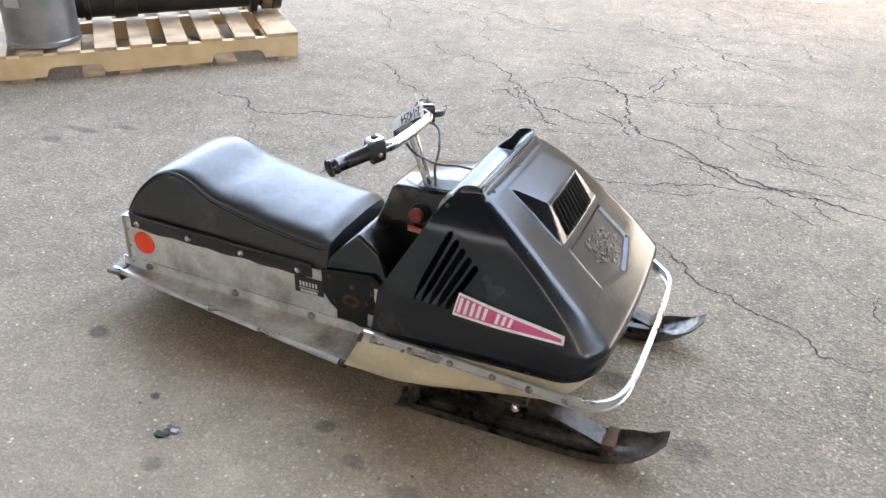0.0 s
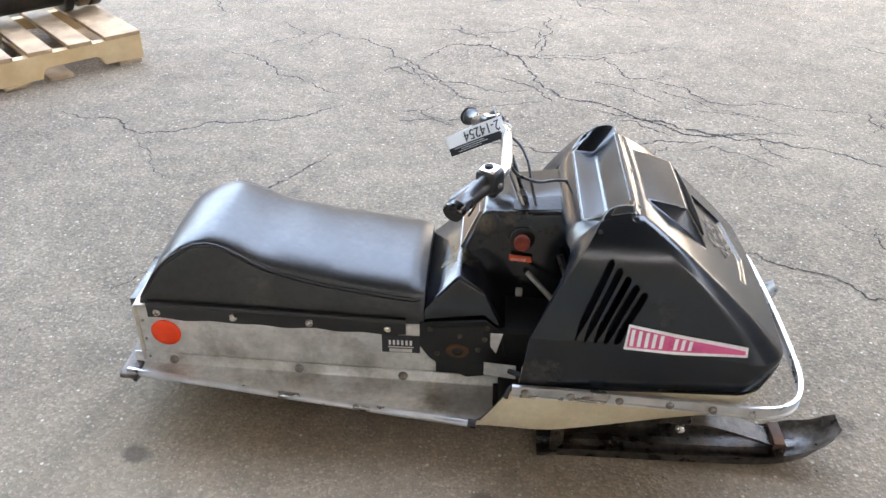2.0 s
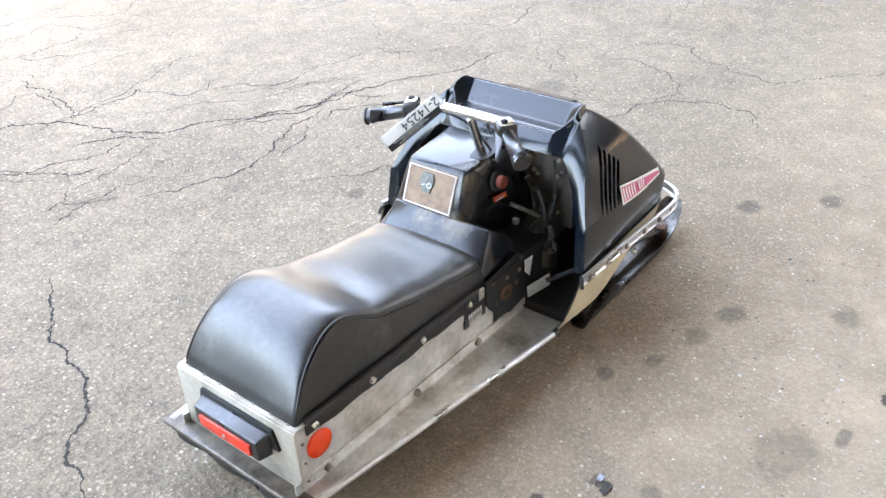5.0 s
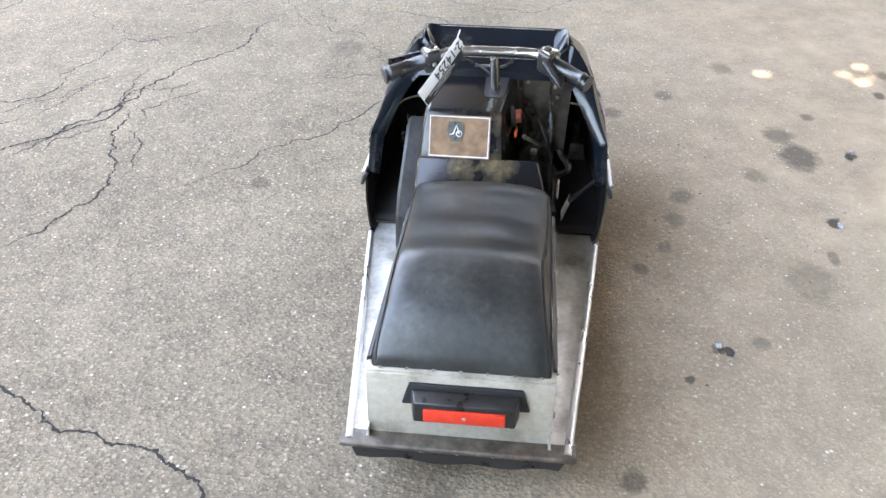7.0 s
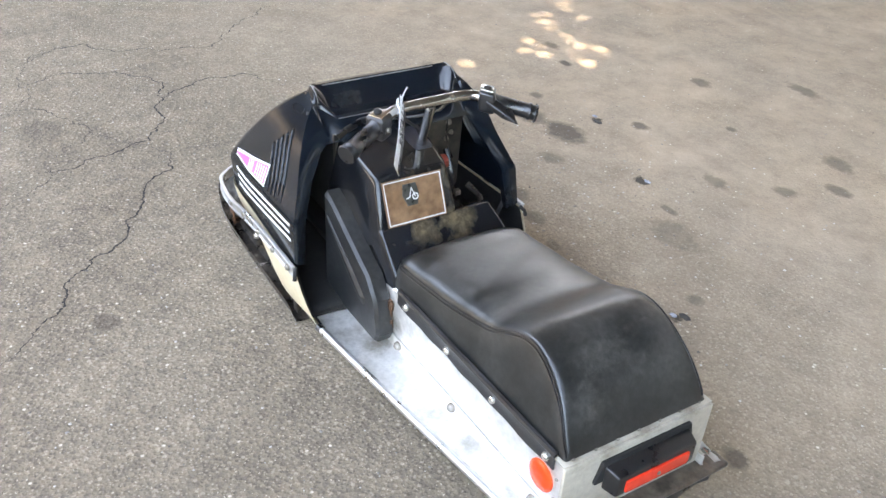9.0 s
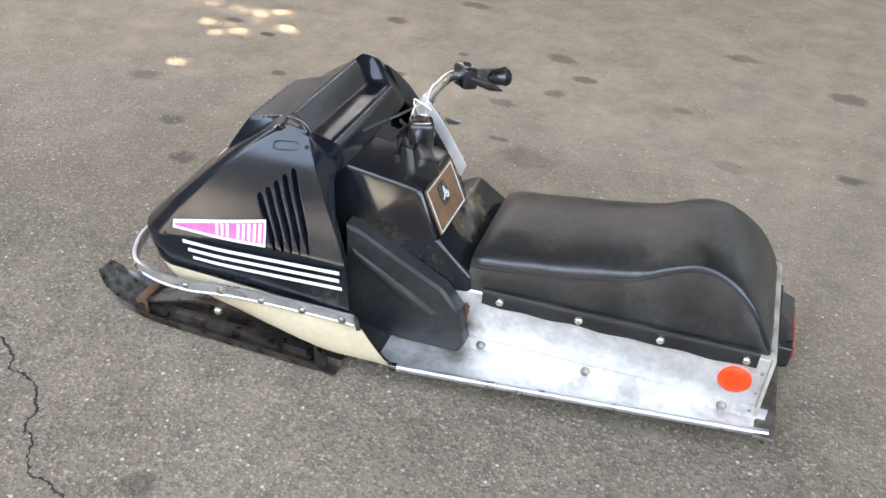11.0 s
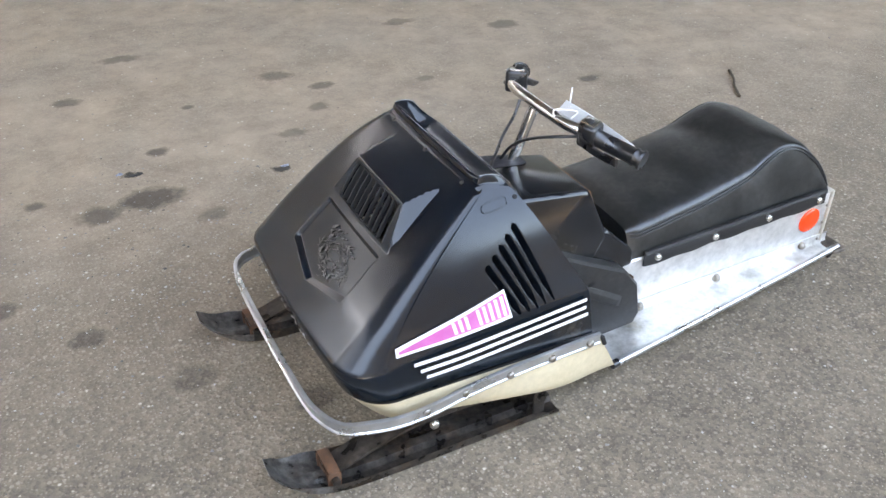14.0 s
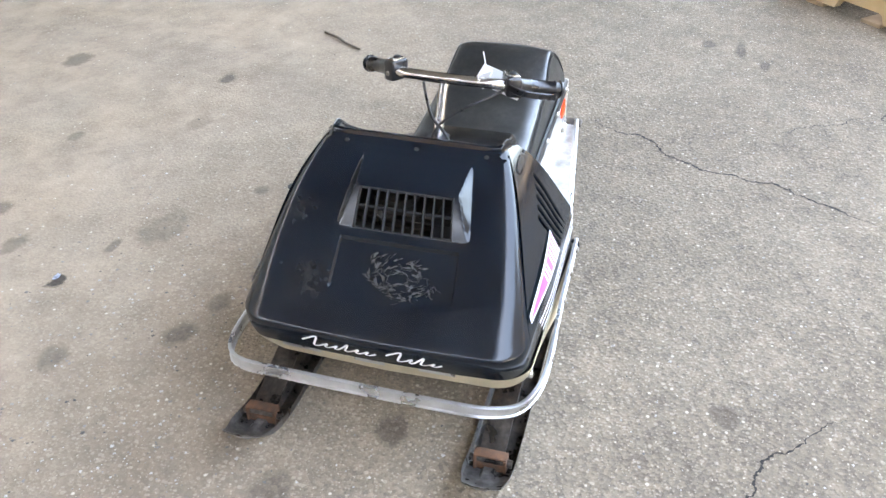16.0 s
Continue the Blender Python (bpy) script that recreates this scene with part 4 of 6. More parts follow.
# scuffed pale edges round the tray
WORN = material("scuffed_plastic_edge", (0.10, 0.10, 0.10), (0.34, 0.33, 0.31), 0.5, size=0.012, fine=0.001, bump=0.1)
for line in ([(y, 0.125) for y in half[::-1] if y < 0.15] + [(-y, 0.125) for y in half[1:] if y < 0.15], [(0.1835, 0.125 + 0.09 * k) for k in range(10)], [(-0.1835, 0.125 + 0.09 * k) for k in range(10)], [(y, 0.985) for y in half[::-1] if y < 0.15] + [(-y, 0.985) for y in half[1:] if y < 0.15]):
    bm = B()
    tube(bm, [Vector(deck_point(y, t)) + Vector((0, 0, 0.0002)) for y, t in line], 0.0011, 6)
    piece("worn_edge", bm, WORN, hood, "pale scuffed edge")


bm = B()
ring = []
for k in range(33):
    w = 2 * math.pi * k / 32
    along, up = math.copysign(abs(math.cos(w)) ** 0.6, math.cos(w)), math.copysign(abs(math.sin(w)) ** 0.6, math.sin(w))
    x, z = 1.058 + 0.027 * along, 0.5035 + 0.0075 * up - 0.003 * along
    ring.append((x, side_y(x, z) + 0.0014, z))
tube(bm, ring, 0.0010, 6, False)
piece("moulded_slot", bm, HOOD, hood, "shallow moulded slot outline")

# rear face under the deck, running into a pillar down each rear edge: one sheet from the outer edge to the opening
INNER = [(0.200, (0.876, 0.292, 0.196)), (0.222, (0.878, 0.288, 0.206)), (0.314, (0.896, 0.275, 0.302)), (0.400, (0.934, 0.240, 0.375)), (0.480, (0.957, 0.206, 0.430)), (0.524, (0.962, 0.190, 0.446))]


def inner_at(z, s):
    p = [polyline([(k, v[a]) for k, v in INNER], z) for a in range(3)]
    return Vector((p[0], s * p[1], p[2]))


pairs = [(p, inner_at(p.z, 1)) for p in rear_left[::2]]
for y in ys[::-1]:
    a = abs(y)
    low = Vector((polyline([(0, 0.950), (0.13, 0.951), (0.162, 0.955), (0.198, 0.963)], a), math.copysign(polyline([(0, 0), (0.145, 0.145), (0.162, 0.160), (0.198, 0.191)], a), y), polyline([(0, 0.453), (0.13, 0.452), (0.162, 0.451), (0.198, 0.447)], a)))
    pairs.append((Vector(deck_point(y, 1.0)), low))
pairs += [(p, inner_at(p.z, -1)) for p in rear_right[::-2]]
bm = B()
rows = []
for out, inn in pairs:
    row = [out.lerp(inn, q) + Vector((-0.004 * math.sin(math.pi * min(1.0, q * 1.0)), 0, 0)) for q in (0, 0.06, 0.15, 0.35, 0.6, 0.85, 0.94, 1.0)]
    rows.append(row + [inn + Vector((0.004, 0, -0.001)), inn + Vector((0.020, 0, -0.001))])
grid(bm, rows)
piece("rear_face", bm, HOOD, hood, "black rear face with a pillar at each side", angle=34)

# grille set in the scoop
def mouth(c, t, lift):
    """A point on the scoop's front, c from one side of its mouth to the other."""
    y = (MOUTH[0] + (MOUTH[1] - MOUTH[0]) * c) * face_half(t)
    return on_face(y, t, face_lift(YC, t) + lift)


bm = B()
for a, b in (((-0.01, 0.296), (1.01, 0.296)), ((-0.01, 0.480), (1.01, 0.480)), ((0, 0.292), (0, 0.484)), ((1, 0.292), (1, 0.484))):
    tube(bm, [mouth(a[0] + (b[0] - a[0]) * q, a[1] + (b[1] - a[1]) * q, -0.0018) for q in (0, 0.33, 0.67, 1)], 0.0030, 8)
grille = piece("grille", bm, MATTE, hood, "black plastic grille")
for k in range(9):
    bm = B()
    flatbar(bm, [mouth(0.1 + 0.1 * k, t, -0.0015) for t in (0.296, 0.35, 0.42, 0.480)], 0.012, 0.0034)
    piece("bar", bm, MATTE, grille)
bm = B()
tube(bm, [mouth(c, 0.375, -0.009) for c in (0, 0.5, 1)], 0.0042, 6)
piece("cross_bar", bm, MATTE, grille)
# screws along the lip
for y in (-0.145, 0.003, 0.151):
    bm = B()
    dome(bm, on_face(y, 0.038, -0.0024), (0.6, 0, 0.8), 0.0055, 0.0015, 12)
    piece("screw", bm, MATTE, hood)

# ---- belly pan ----
def pan_bottom(x):
    return profile([(0.78, 0.080), (1.0, 0.100), (1.2, 0.120), (1.35, 0.140), (1.42, 0.158)], x)


def pan_column(half, k, n=(30, 10, 14)):
    """Top to bottom of one column of the pan's skin."""
    if k < n[0]:
        a = k / n[0]
        top, base = Vector((0.858 + a * 0.447, 0.322 - 0.016 * a, 0.212 - 0.009 * a)), Vector((0.782 + a * 0.478, 0.300 + 0.018 * ease(a / 0.35) - 0.032 * ease((a - 0.3) / 0.7), 0))
    elif k < n[0] + n[1]:
        th = (k - n[0]) / n[1] * math.pi / 2
        top, base = Vector((1.305 + 0.076 * math.sin(th), 0.230 + 0.076 * math.cos(th), 0.203 + 0.008 * math.sin(th))), Vector((1.26 + 0.068 * math.sin(th), 0.218 + 0.068 * math.cos(th), 0))
    else:
        c = (k - n[0] - n[1]) / n[2]
        top, base = Vector((1.381 + 0.008 * c, 0.230 * (1 - c), 0.211)), Vector((1.328 + 0.008 * c, 0.218 * (1 - c), 0))
    base.z = pan_bottom(base.x)
    f = Vector((1, half, 1))
    pts = [top.lerp(base, q) + Vector((0, 0.006 * math.sin(math.pi * q), 0)) for q in (0, 0.2, 0.4, 0.6, 0.8, 0.94)]
    pts += [base + Vector((-0.004, -0.006, -0.003)), base + Vector((-0.02, -0.04, -0.004))]
    return [p * f for p in pts]


bm = B()
n = 54
rows = [pan_column(1, k) for k in range(n)] + [pan_column(1, n)] + [pan_column(-1, k) for k in range(n - 1, -1, -1)]
vs = grid(bm, rows)
m = len(vs)
for i in range(m // 2):
    a, b, c, d = vs[i][-1], vs[i + 1][-1], vs[m - 2 - i][-1], vs[m - 1 - i][-1]
    if len({a, b, c, d}) == 4:
        bm.faces.new((a, b, c, d))
pan = piece("belly_pan", bm, CREAM, None, "cream plastic belly pan, scuffed", angle=35)
# dark liner inside the pan and footwells
bm = B()
rows = []
for col in [pan_column(1, k) for k in range(n)] + [pan_column(1, n)] + [pan_column(-1, k) for k in range(n - 1, -1, -1)]:
    row = []
    for q, p in enumerate(col[:6]):
        d = Vector((p.x - 1.0, p.y, 0)).normalized()
        row.append(p - Vector((d.x * 0.006 * (p.x > 1.25), math.copysign(0.006, p.y) * (abs(p.y) > 0.02), 0)))
    low = row[-1]
    row[-1] = Vector((low.x, low.y, low.z + 0.006))
    sink = 0.006 if low.x > 0.84 else -0.014  # under the running board's front end
    row.append(Vector((low.x - 0.01, low.y * 0.94, low.z + sink)))
    row.append(Vector((low.x - 0.01, 0, low.z + sink)))
    rows.append(row)
grid(bm, rows)
piece("footwell_liner", bm, MATTE, pan, "black footwell liner")

for s in (-1, 1):
    bm = B()
    hull(bm, [(x, s * y, z) for z in (0.0865, 0.0915) for x, y in ((0.822, 0.172), (0.822, 0.296), (0.90, 0.308), (0.90, 0.172))])
    piece("footwell_floor", bm, MATTE, pan, "black footwell floor")

# strips of silvery tape along the nose of the pan
for y0, y1 in ((-0.205, -0.120), (-0.045, 0.020), (0.090, 0.165)):
    bm = B()
    rows = []
    for k in range(9):
        y = y0 + (y1 - y0) * k / 8
        c = 1 - abs(y) / 0.230
        rows.append([(1.3832 + 0.008 * c, y, 0.2125), (1.3825 + 0.008 * c, y, 0.207), (1.3800 + 0.008 * c, y, 0.2015)])
    grid(bm, rows)
    piece("tape", bm, TRIM, pan, "strip of silvery tape", fix=False)

# front bumper: one bent flat bar, riveted along the pan
side_r = [(0.858, -0.3265, 0.207), (0.95, -0.3275, 0.205), (1.07, -0.3285, 0.200), (1.18, -0.330, 0.194), (1.27, -0.331, 0.188), (1.33, -0.331, 0.184)]
nose = [(1.38, -0.326, 0.182), (1.421, -0.306, 0.183), (1.444, -0.265, 0.187), (1.453, -0.19, 0.193), (1.455, 0.0, 0.192), (1.450, 0.19, 0.187), (1.438, 0.255, 0.182), (1.411, 0.300, 0.178), (1.37, 0.324, 0.184)]
side_l = [(1.31, 0.333, 0.180), (1.24, 0.334, 0.183), (1.17, 0.332, 0.194), (1.07, 0.3285, 0.201), (0.95, 0.3275, 0.206), (0.858, 0.3265, 0.208)]
bm = B()
beaded_bar(bm, smooth_path(side_r + nose + side_l, 6), 0.028)
bumper = piece("front_bumper", bm, TRIM, None, "bent flat aluminium bumper bar")
for s in (-1, 1):
    for x in (0.884, 0.975, 1.072, 1.172, 1.256):
        bm = B()
        z = 0.207 - 0.019 * (x - 0.858) / 0.40 - (0.004 if s > 0 and x > 1.2 else 0)
        dome(bm, (x, s * (0.3305 + 0.006 * ease((x - 1.15) / 0.15)), z), (0, s, 0), 0.0085, 0.007, 12)
        piece("rivet", bm, BOLT, bumper, "dull rivet head")

# ---- skis ----
def ski_z(x):
    return profile([(0.93, 0.008), (1.30, 0.006), (1.40, 0.010), (1.46, 0.026), (1.51, 0.054), (1.548, 0.094)], x)


for s in (-1, 1):
    yc = s * 0.252
    bm = B()
    rows = []
    for k in range(41):
        x = 0.920 + k * (1.548 - 0.920) / 40
        w = 0.047 * (1 - 0.24 * ease((x - 1.46) / 0.07)) * (1 - 0.42 * max(0.0, (x - 1.515) / 0.033) ** 2.2)
        z = ski_z(x)
        lip = 0.020 * ease((1.548 - x) / 0.10) * ease((x - 0.93) / 0.05) + 0.002
        dish = 0.012 * ease((x - 1.40) / 0.08) * ease((1.552 - x) / 0.045)
        ridge = 0.014 * (1 - ease((x - 1.45) / 0.08))
        sec = [(-w - 0.003, z + lip), (-w, z + 0.003), (-w + 0.006, z), (-0.016, z - dish * 0.3), (-0.010, z + ridge - dish), (0.010, z + ridge - dish), (0.016, z - dish * 0.3), (w - 0.006, z), (w, z + 0.003), (w + 0.003, z + lip)]
        lower = [(q, h - 0.0035) for q, h in sec[::-1]]
        rows.append([(x, yc + q, max(0.0015, h)) for q, h in sec + lower])
    vs = grid(bm, rows[:34], close=True)
    bm.faces.new(vs[0])
    bm.faces.new(vs[-1])
    ski = piece("ski", bm, STEEL, None, "dark worn steel ski with upturned tip and rust")
    bm = B()
    vs = grid(bm, rows[33:], close=True)
    bm.faces.new(vs[0])
    bm.faces.new(vs[-1])
    piece("ski_tip", bm, TIPS, ski, "grey worn upturned tip")
    bm = B()
    flat = [(0.965, 0.060), (1.02, 0.074), (1.10, 0.088), (1.19, 0.094), (1.28, 0.084), (1.36, 0.060), (1.43, 0.036)]
    rows = [[(p.x, yc - 0.026, p.z), (p.x, yc + 0.026, p.z), (p.x, yc + 0.026, p.z + 0.006), (p.x, yc - 0.026, p.z + 0.006)] for p in smooth_path([(x, 0, z) for x, z in flat], 5)]
    vs = grid(bm, rows, close=True)
    bm.faces.new(vs[0])
    bm.faces.new(vs[-1])
    piece("leaf_spring", bm, STEEL, ski, "dark leaf spring")
    for x, z, mat in ((0.962, 0.050, STEEL), (1.428, 0.030, RUST)):
        bm = B()
        box(bm, x - 0.014, x + 0.014, yc - 0.034, yc - 0.028, 0.006, z + 0.022, 0.002)
        box(bm, x - 0.014, x + 0.014, yc + 0.028, yc + 0.034, 0.006, z + 0.022, 0.002)
        box(bm, x - 0.010, x + 0.010, yc - 0.030, yc + 0.030, 0.010, 0.018, 0.002)
        if mat is RUST:
            box(bm, x - 0.012, x + 0.012, yc - 0.034, yc + 0.034, z + 0.022, z + 0.0265, 0.0015)
            box(bm, x + 0.006, x + 0.011, yc - 0.028, yc + 0.028, 0.018, 0.036, 0.0015)
        br = piece("bracket", bm, mat, ski, "rusty spring bracket" if mat is RUST else "dark spring bracket")
        bm = B()
        tube(bm, [(x, yc - 0.044, z + 0.006), (x, yc + 0.044, z + 0.006)], 0.0085, 10)
        piece("bolt", bm, STEEL, br)
    bm = B()
    hull(bm, [(1.16, yc - 0.032, 0.098), (1.24, yc - 0.032, 0.096), (1.16, yc + 0.032, 0.098), (1.24, yc + 0.032, 0.096), (1.18, yc - 0.02, 0.175), (1.22, yc - 0.02, 0.175), (1.18, yc + 0.02, 0.175), (1.22, yc + 0.02, 0.175)], 0.004)
    piece("saddle", bm, STEEL, ski)
    bm = B()
    dome(bm, (1.215, yc + s * 0.036, 0.090), (0, s, 0), 0.010, 0.008, 10)
    piece("bolt", bm, SNAP, ski, "pale bolt head")
    bm = B()
    tube(bm, [(1.20, yc, 0.10), (1.19, yc * 0.96, 0.24)], 0.013, 10)
    piece("spindle", bm, STEEL, ski)

# ---- steering ----
bm = B()
tube(bm, [(0.895, -0.016, 0.40), (0.866, -0.014, 0.47), (0.834, -0.010, 0.560)], 0.0115, 12)
piece("steering_post", bm, CHROME, None, "chromed steering post")
bm = B()
tube(bm, smooth_path([(0.765, 0.202, 0.546), (0.796, 0.142, 0.557), (0.820, 0.108, 0.566), (0.829, 0.070, 0.570), (0.831, 0.0, 0.571), (0.829, -0.080, 0.572), (0.821, -0.115, 0.571), (0.796, -0.142, 0.565), (0.765, -0.180, 0.555)], 6), 0.0125, 14)
bar = piece("handlebar", bm, CHROME, None, "chromed handlebar with black rubber grips")
for s, a, b in ((1, (0.792, 0.150, 0.556), (0.744, 0.245, 0.537)), (-1, (0.792, -0.146, 0.564), (0.732, -0.229, 0.546))):
    a, b = Vector(a), Vector(b)
    bm = B()
    qs = [0, 0.04, 0.06, 0.5, 0.80, 0.82, 0.85, 0.87, 0.95, 0.96, 1.0]
    rs = [0.021, 0.021, 0.0175, 0.0172, 0.0172, 0.0195, 0.0195, 0.0172, 0.0172, 0.0215, 0.020]
    tube(bm, [a.lerp(b, q) for q in qs], rs, 18)
    piece("grip", bm, RUBBER, bar, "black rubber grip", angle=60)
    bm = B()
    ax = (b - a).normalized()
    c = a - ax * 0.012
    u = Vector((0, 0, 1))
    side = ax.cross(u).normalized()
    pts = []
    for d in (-0.018, 0.020):
        for p in (-0.024, 0.024):
            for q in (-0.024, 0.026):
                pts.append(c + ax * d + side * p + u * q)
    hull(bm, pts, 0.007)
    clamp = piece("lever_clamp", bm, RUBBER, bar, "black throttle clamp")
    bm = B()
    if s < 0:  # thumb throttle: a flat blade that points back under the grip
        p0 = c - side * 0.0 + u * 0.004
        pts = [p0 + Vector(d) for d in ((-0.016, -0.014, -0.012), (-0.016, 0.016, -0.010), (-0.020, -0.014, 0.004), (-0.020, 0.016, 0.004), (-0.046, -0.040, -0.026), (-0.054, -0.010, -0.030), (-0.046, -0.040, -0.014), (-0.054, -0.010, -0.016), (-0.078, -0.036, -0.036), (-0.078, -0.028, -0.028))]
        hull(bm, pts, 0.002, 2)
    else:  # brake: a curved blade ahead of the grip
        path = smooth_path([c + Vector(d) for d in ((0.020, -0.006, 0.004), (0.034, 0.022, 0.000), (0.026, 0.060, -0.008), (0.012, 0.092, -0.014), (0.010, 0.104, -0.014))], 5)
        flatbar(bm, path, 0.016, 0.007)
    piece("lever", bm, RUBBER, clamp, "black thumb throttle lever" if s < 0 else "black brake lever")
    bm = B()
    hull(bm, [c + ax * d + side * p + u * q for d in (-0.015, 0.016) for p in (-0.017, 0.017) for q in (0.0255, 0.0295)], 0.0018, 2)
    cap = piece("top_plate", bm, CHROME, clamp, "dull metal clamp plate")
    bm = B()
    dome(bm, c + u * 0.0295 + side * 0.004, (0, 0, 1), 0.0095, 0.004, 14)
    piece("screw", bm, MATTE, cap)
    bm = B()
    dome(bm, c + side * -0.024 - u * 0.004, -side, 0.006, 0.005, 10)
    piece("pivot_bolt", bm, BOLT, clamp)
for pts in (((0.800, 0.128, 0.548), (0.850, 0.098, 0.545), (0.878, 0.045, 0.522), (0.888, -0.004, 0.485), (0.90, -0.026, 0.445)),
            ((0.838, -0.058, 0.560), (0.858, -0.046, 0.532), (0.90, -0.020, 0.505), (0.94, 0.02, 0.490), (0.985, 0.06, 0.466))):
    bm = B()
    tube(bm, smooth_path(pts, 8), 0.0034, 8)
    piece("cable", bm, RUBBER, bar, "thin black control cable")

# ---- flanks ----
# right: black bracket plate with an oval hole plate, name plate and loose label
bm = B()
ring = [(0.668, 0.250), (0.800, 0.262), (0.832, 0.236), (0.845, 0.170), (0.835, 0.120), (0.765, 0.108), (0.720, 0.128), (0.686, 0.160), (0.668, 0.190)]
a, b = [bm.verts.new((x, -0.1705, z)) for x, z in ring], [bm.verts.new((x, -0.1765, z)) for x, z in ring]
bm.faces.new(b)
for i in range(len(ring)):
    j = (i + 1) % len(ring)
    bm.faces.new((a[i], a[j], b[j], b[i]))
plate = piece("bracket_plate", bm, MATTE, None, "greasy black bracket plate")
bm = B()
rows = [[(0.744 + r * 1.25 * math.cos(w), y, 0.181 + r * math.sin(w)) for w in (2 * math.pi * k / 20 for k in range(20))] for r, y in ((0.019, -0.1755), (0.018, -0.1795), (0.0095, -0.180), (0.0085, -0.1745))]
grid(bm, rows, close=True)
piece("bearing_flange", bm, RUST, plate, "rusty bearing flange")
for x, z in ((0.703, 0.172), (0.786, 0.186), (0.690, 0.238), (0.805, 0.246), (0.748, 0.222), (0.80, 0.215)):
    bm = B()
    dome(bm, (x, -0.1765, z), (0, -1, 0), 0.006, 0.005, 8)
    piece("bolt", bm, ENGINE, plate)
slab("brace", [(0.690, -0.177, 0.232), (0.806, -0.177, 0.241), (0.806, -0.177, 0.250), (0.690, -0.177, 0.244)], (0, -1, 0), 0.003, 0.003, MATTE, plate, "thin black brace")
slab("gusset", [(0.812, -0.185, 0.238), (0.838, -0.190, 0.242), (0.825, -0.190, 0.190), (0.812, -0.186, 0.206)], (0, -1, 0), 0.002, 0.003, ALU, plate, "small aluminium gusset")
slab("service_label", [(0.800, -0.200, 0.172), (0.868, -0.222, 0.184), (0.868, -0.224, 0.150), (0.800, -0.203, 0.141)], (0.2, -1, 0.1), 0.002, 0.002, ALU, plate, "scuffed metal strip with a faded label")
bm = B()
tube(bm, smooth_path([(0.855, -0.222, 0.168), (0.885, -0.262, 0.190), (0.905, -0.296, 0.212)], 5), 0.006, 8)
piece("strap", bm, MATTE, plate, "worn hood strap")
name_plate = slab("name_plate", [(0.588, -0.1705, 0.212), (0.668, -0.1705, 0.212), (0.668, -0.1705, 0.166), (0.588, -0.1705, 0.166)], (0, -1, 0), 0.0025, 0.002, INK_AND_SLOT, tunnel, "black and silver maker's plate")
for k in range(6):
    slab("mark", [(0.603 + 0.0088 * k, -0.1735, 0.200), (0.608 + 0.0088 * k, -0.1735, 0.200), (0.608 + 0.0088 * k, -0.1735, 0.187), (0.603 + 0.0088 * k, -0.1735, 0.187)], (0, -1, 0), 0.0006, 0.0006, WHITE, name_plate)
for x0, x1, z0, z1 in ((0.601, 0.655, 0.180, 0.183), (0.604, 0.652, 0.168, 0.177)):
    slab("text_bar", [(x0, -0.1735, z1), (x1, -0.1735, z1), (x1, -0.1735, z0), (x0, -0.1735, z0)], (0, -1, 0), 0.0006, 0.0006, ALU, name_plate)
# left: ribbed belt guard
bm = B()
ring = [(0.930, 0.345), (0.900, 0.338), (0.800, 0.292), (0.712, 0.252), (0.676, 0.205), (0.660, 0.120), (0.672, 0.095), (0.800, 0.088), (0.930, 0.098)]
rows = []
for y, inset in ((0.174, 0.0), (0.206, 0.0), (0.214, 0.008), (0.214, 0.018)):
    cx, cz = 0.80, 0.20
    rows.append([(cx + (x - cx) * (1 - inset * 6), y, cz + (z - cz) * (1 - inset * 6)) for x, z in ring])
vs = grid(bm, rows, close=True)
bm.faces.new(vs[-1])
guard = piece("belt_guard", bm, GUARD, None, "ribbed black belt guard", angle=25)
bm = B()
hull(bm, [(0.915, 0.213, 0.300), (0.918, 0.213, 0.280), (0.715, 0.213, 0.190), (0.720, 0.213, 0.160), (0.905, 0.219, 0.292), (0.73, 0.219, 0.185), (0.735, 0.219, 0.170), (0.90, 0.219, 0.280)], 0.002)
piece("rib", bm, GUARD, guard)
bm = B()
box(bm, 0.796, 0.812, 0.214, 0.2165, 0.246, 0.253, 0.001)
piece("slot", bm, MATTE, guard)
bm = B()
tube(bm, [(0.672, 0.1745, 0.205), (0.670, 0.1745, 0.115)], 0.004, 8)
for z in (0.14, 0.19):
    box(bm, 0.664, 0.676, 0.171, 0.180, z - 0.012, z + 0.012, 0.002)
piece("hinge", bm, RUST, guard, "rusty hinge")

# ---- engine seen through the opening ----
bm = B()
box(bm, 1.02, 1.16, -0.12, 0.04, 0.16, 0.30, 0.012)
engine = piece("engine", bm, ENGINE, None, "grimy small single-cylinder engine")
for k in range(7):
    bm = B()
    box(bm, 1.03, 1.15, -0.15, 0.06, 0.300 + 0.016 * k, 0.306 + 0.016 * k, 0.002)
    piece("cooling_fin", bm, ENGINE, engine)
bm = B()
tube(bm, [(1.09, -0.045, 0.28), (1.09, -0.045, 0.42)], 0.05, 18)
piece("cylinder", bm, ENGINE, engine)
bm = B()
tube(bm, [(0.955, -0.13, 0.235), (1.02, -0.13, 0.245)], [0.045, 0.05], 20)
piece("starter_housing", bm, ENGINE, engine, "grey metal starter housing")
bm = B()
tube(bm, [(0.885, -0.092, 0.325), (0.975, -0.150, 0.262)], 0.0055, 10)
piece("rod", bm, BOLT, engine, "dull control rod")
bm = B()
tube(bm, smooth_path([(0.875, -0.105, 0.225), (0.905, -0.135, 0.215), (0.93, -0.15, 0.190), (0.955, -0.155, 0.165)], 6), 0.0085, 10)
piece("fuel_hose", bm, KNOB, engine, "faded red hose")
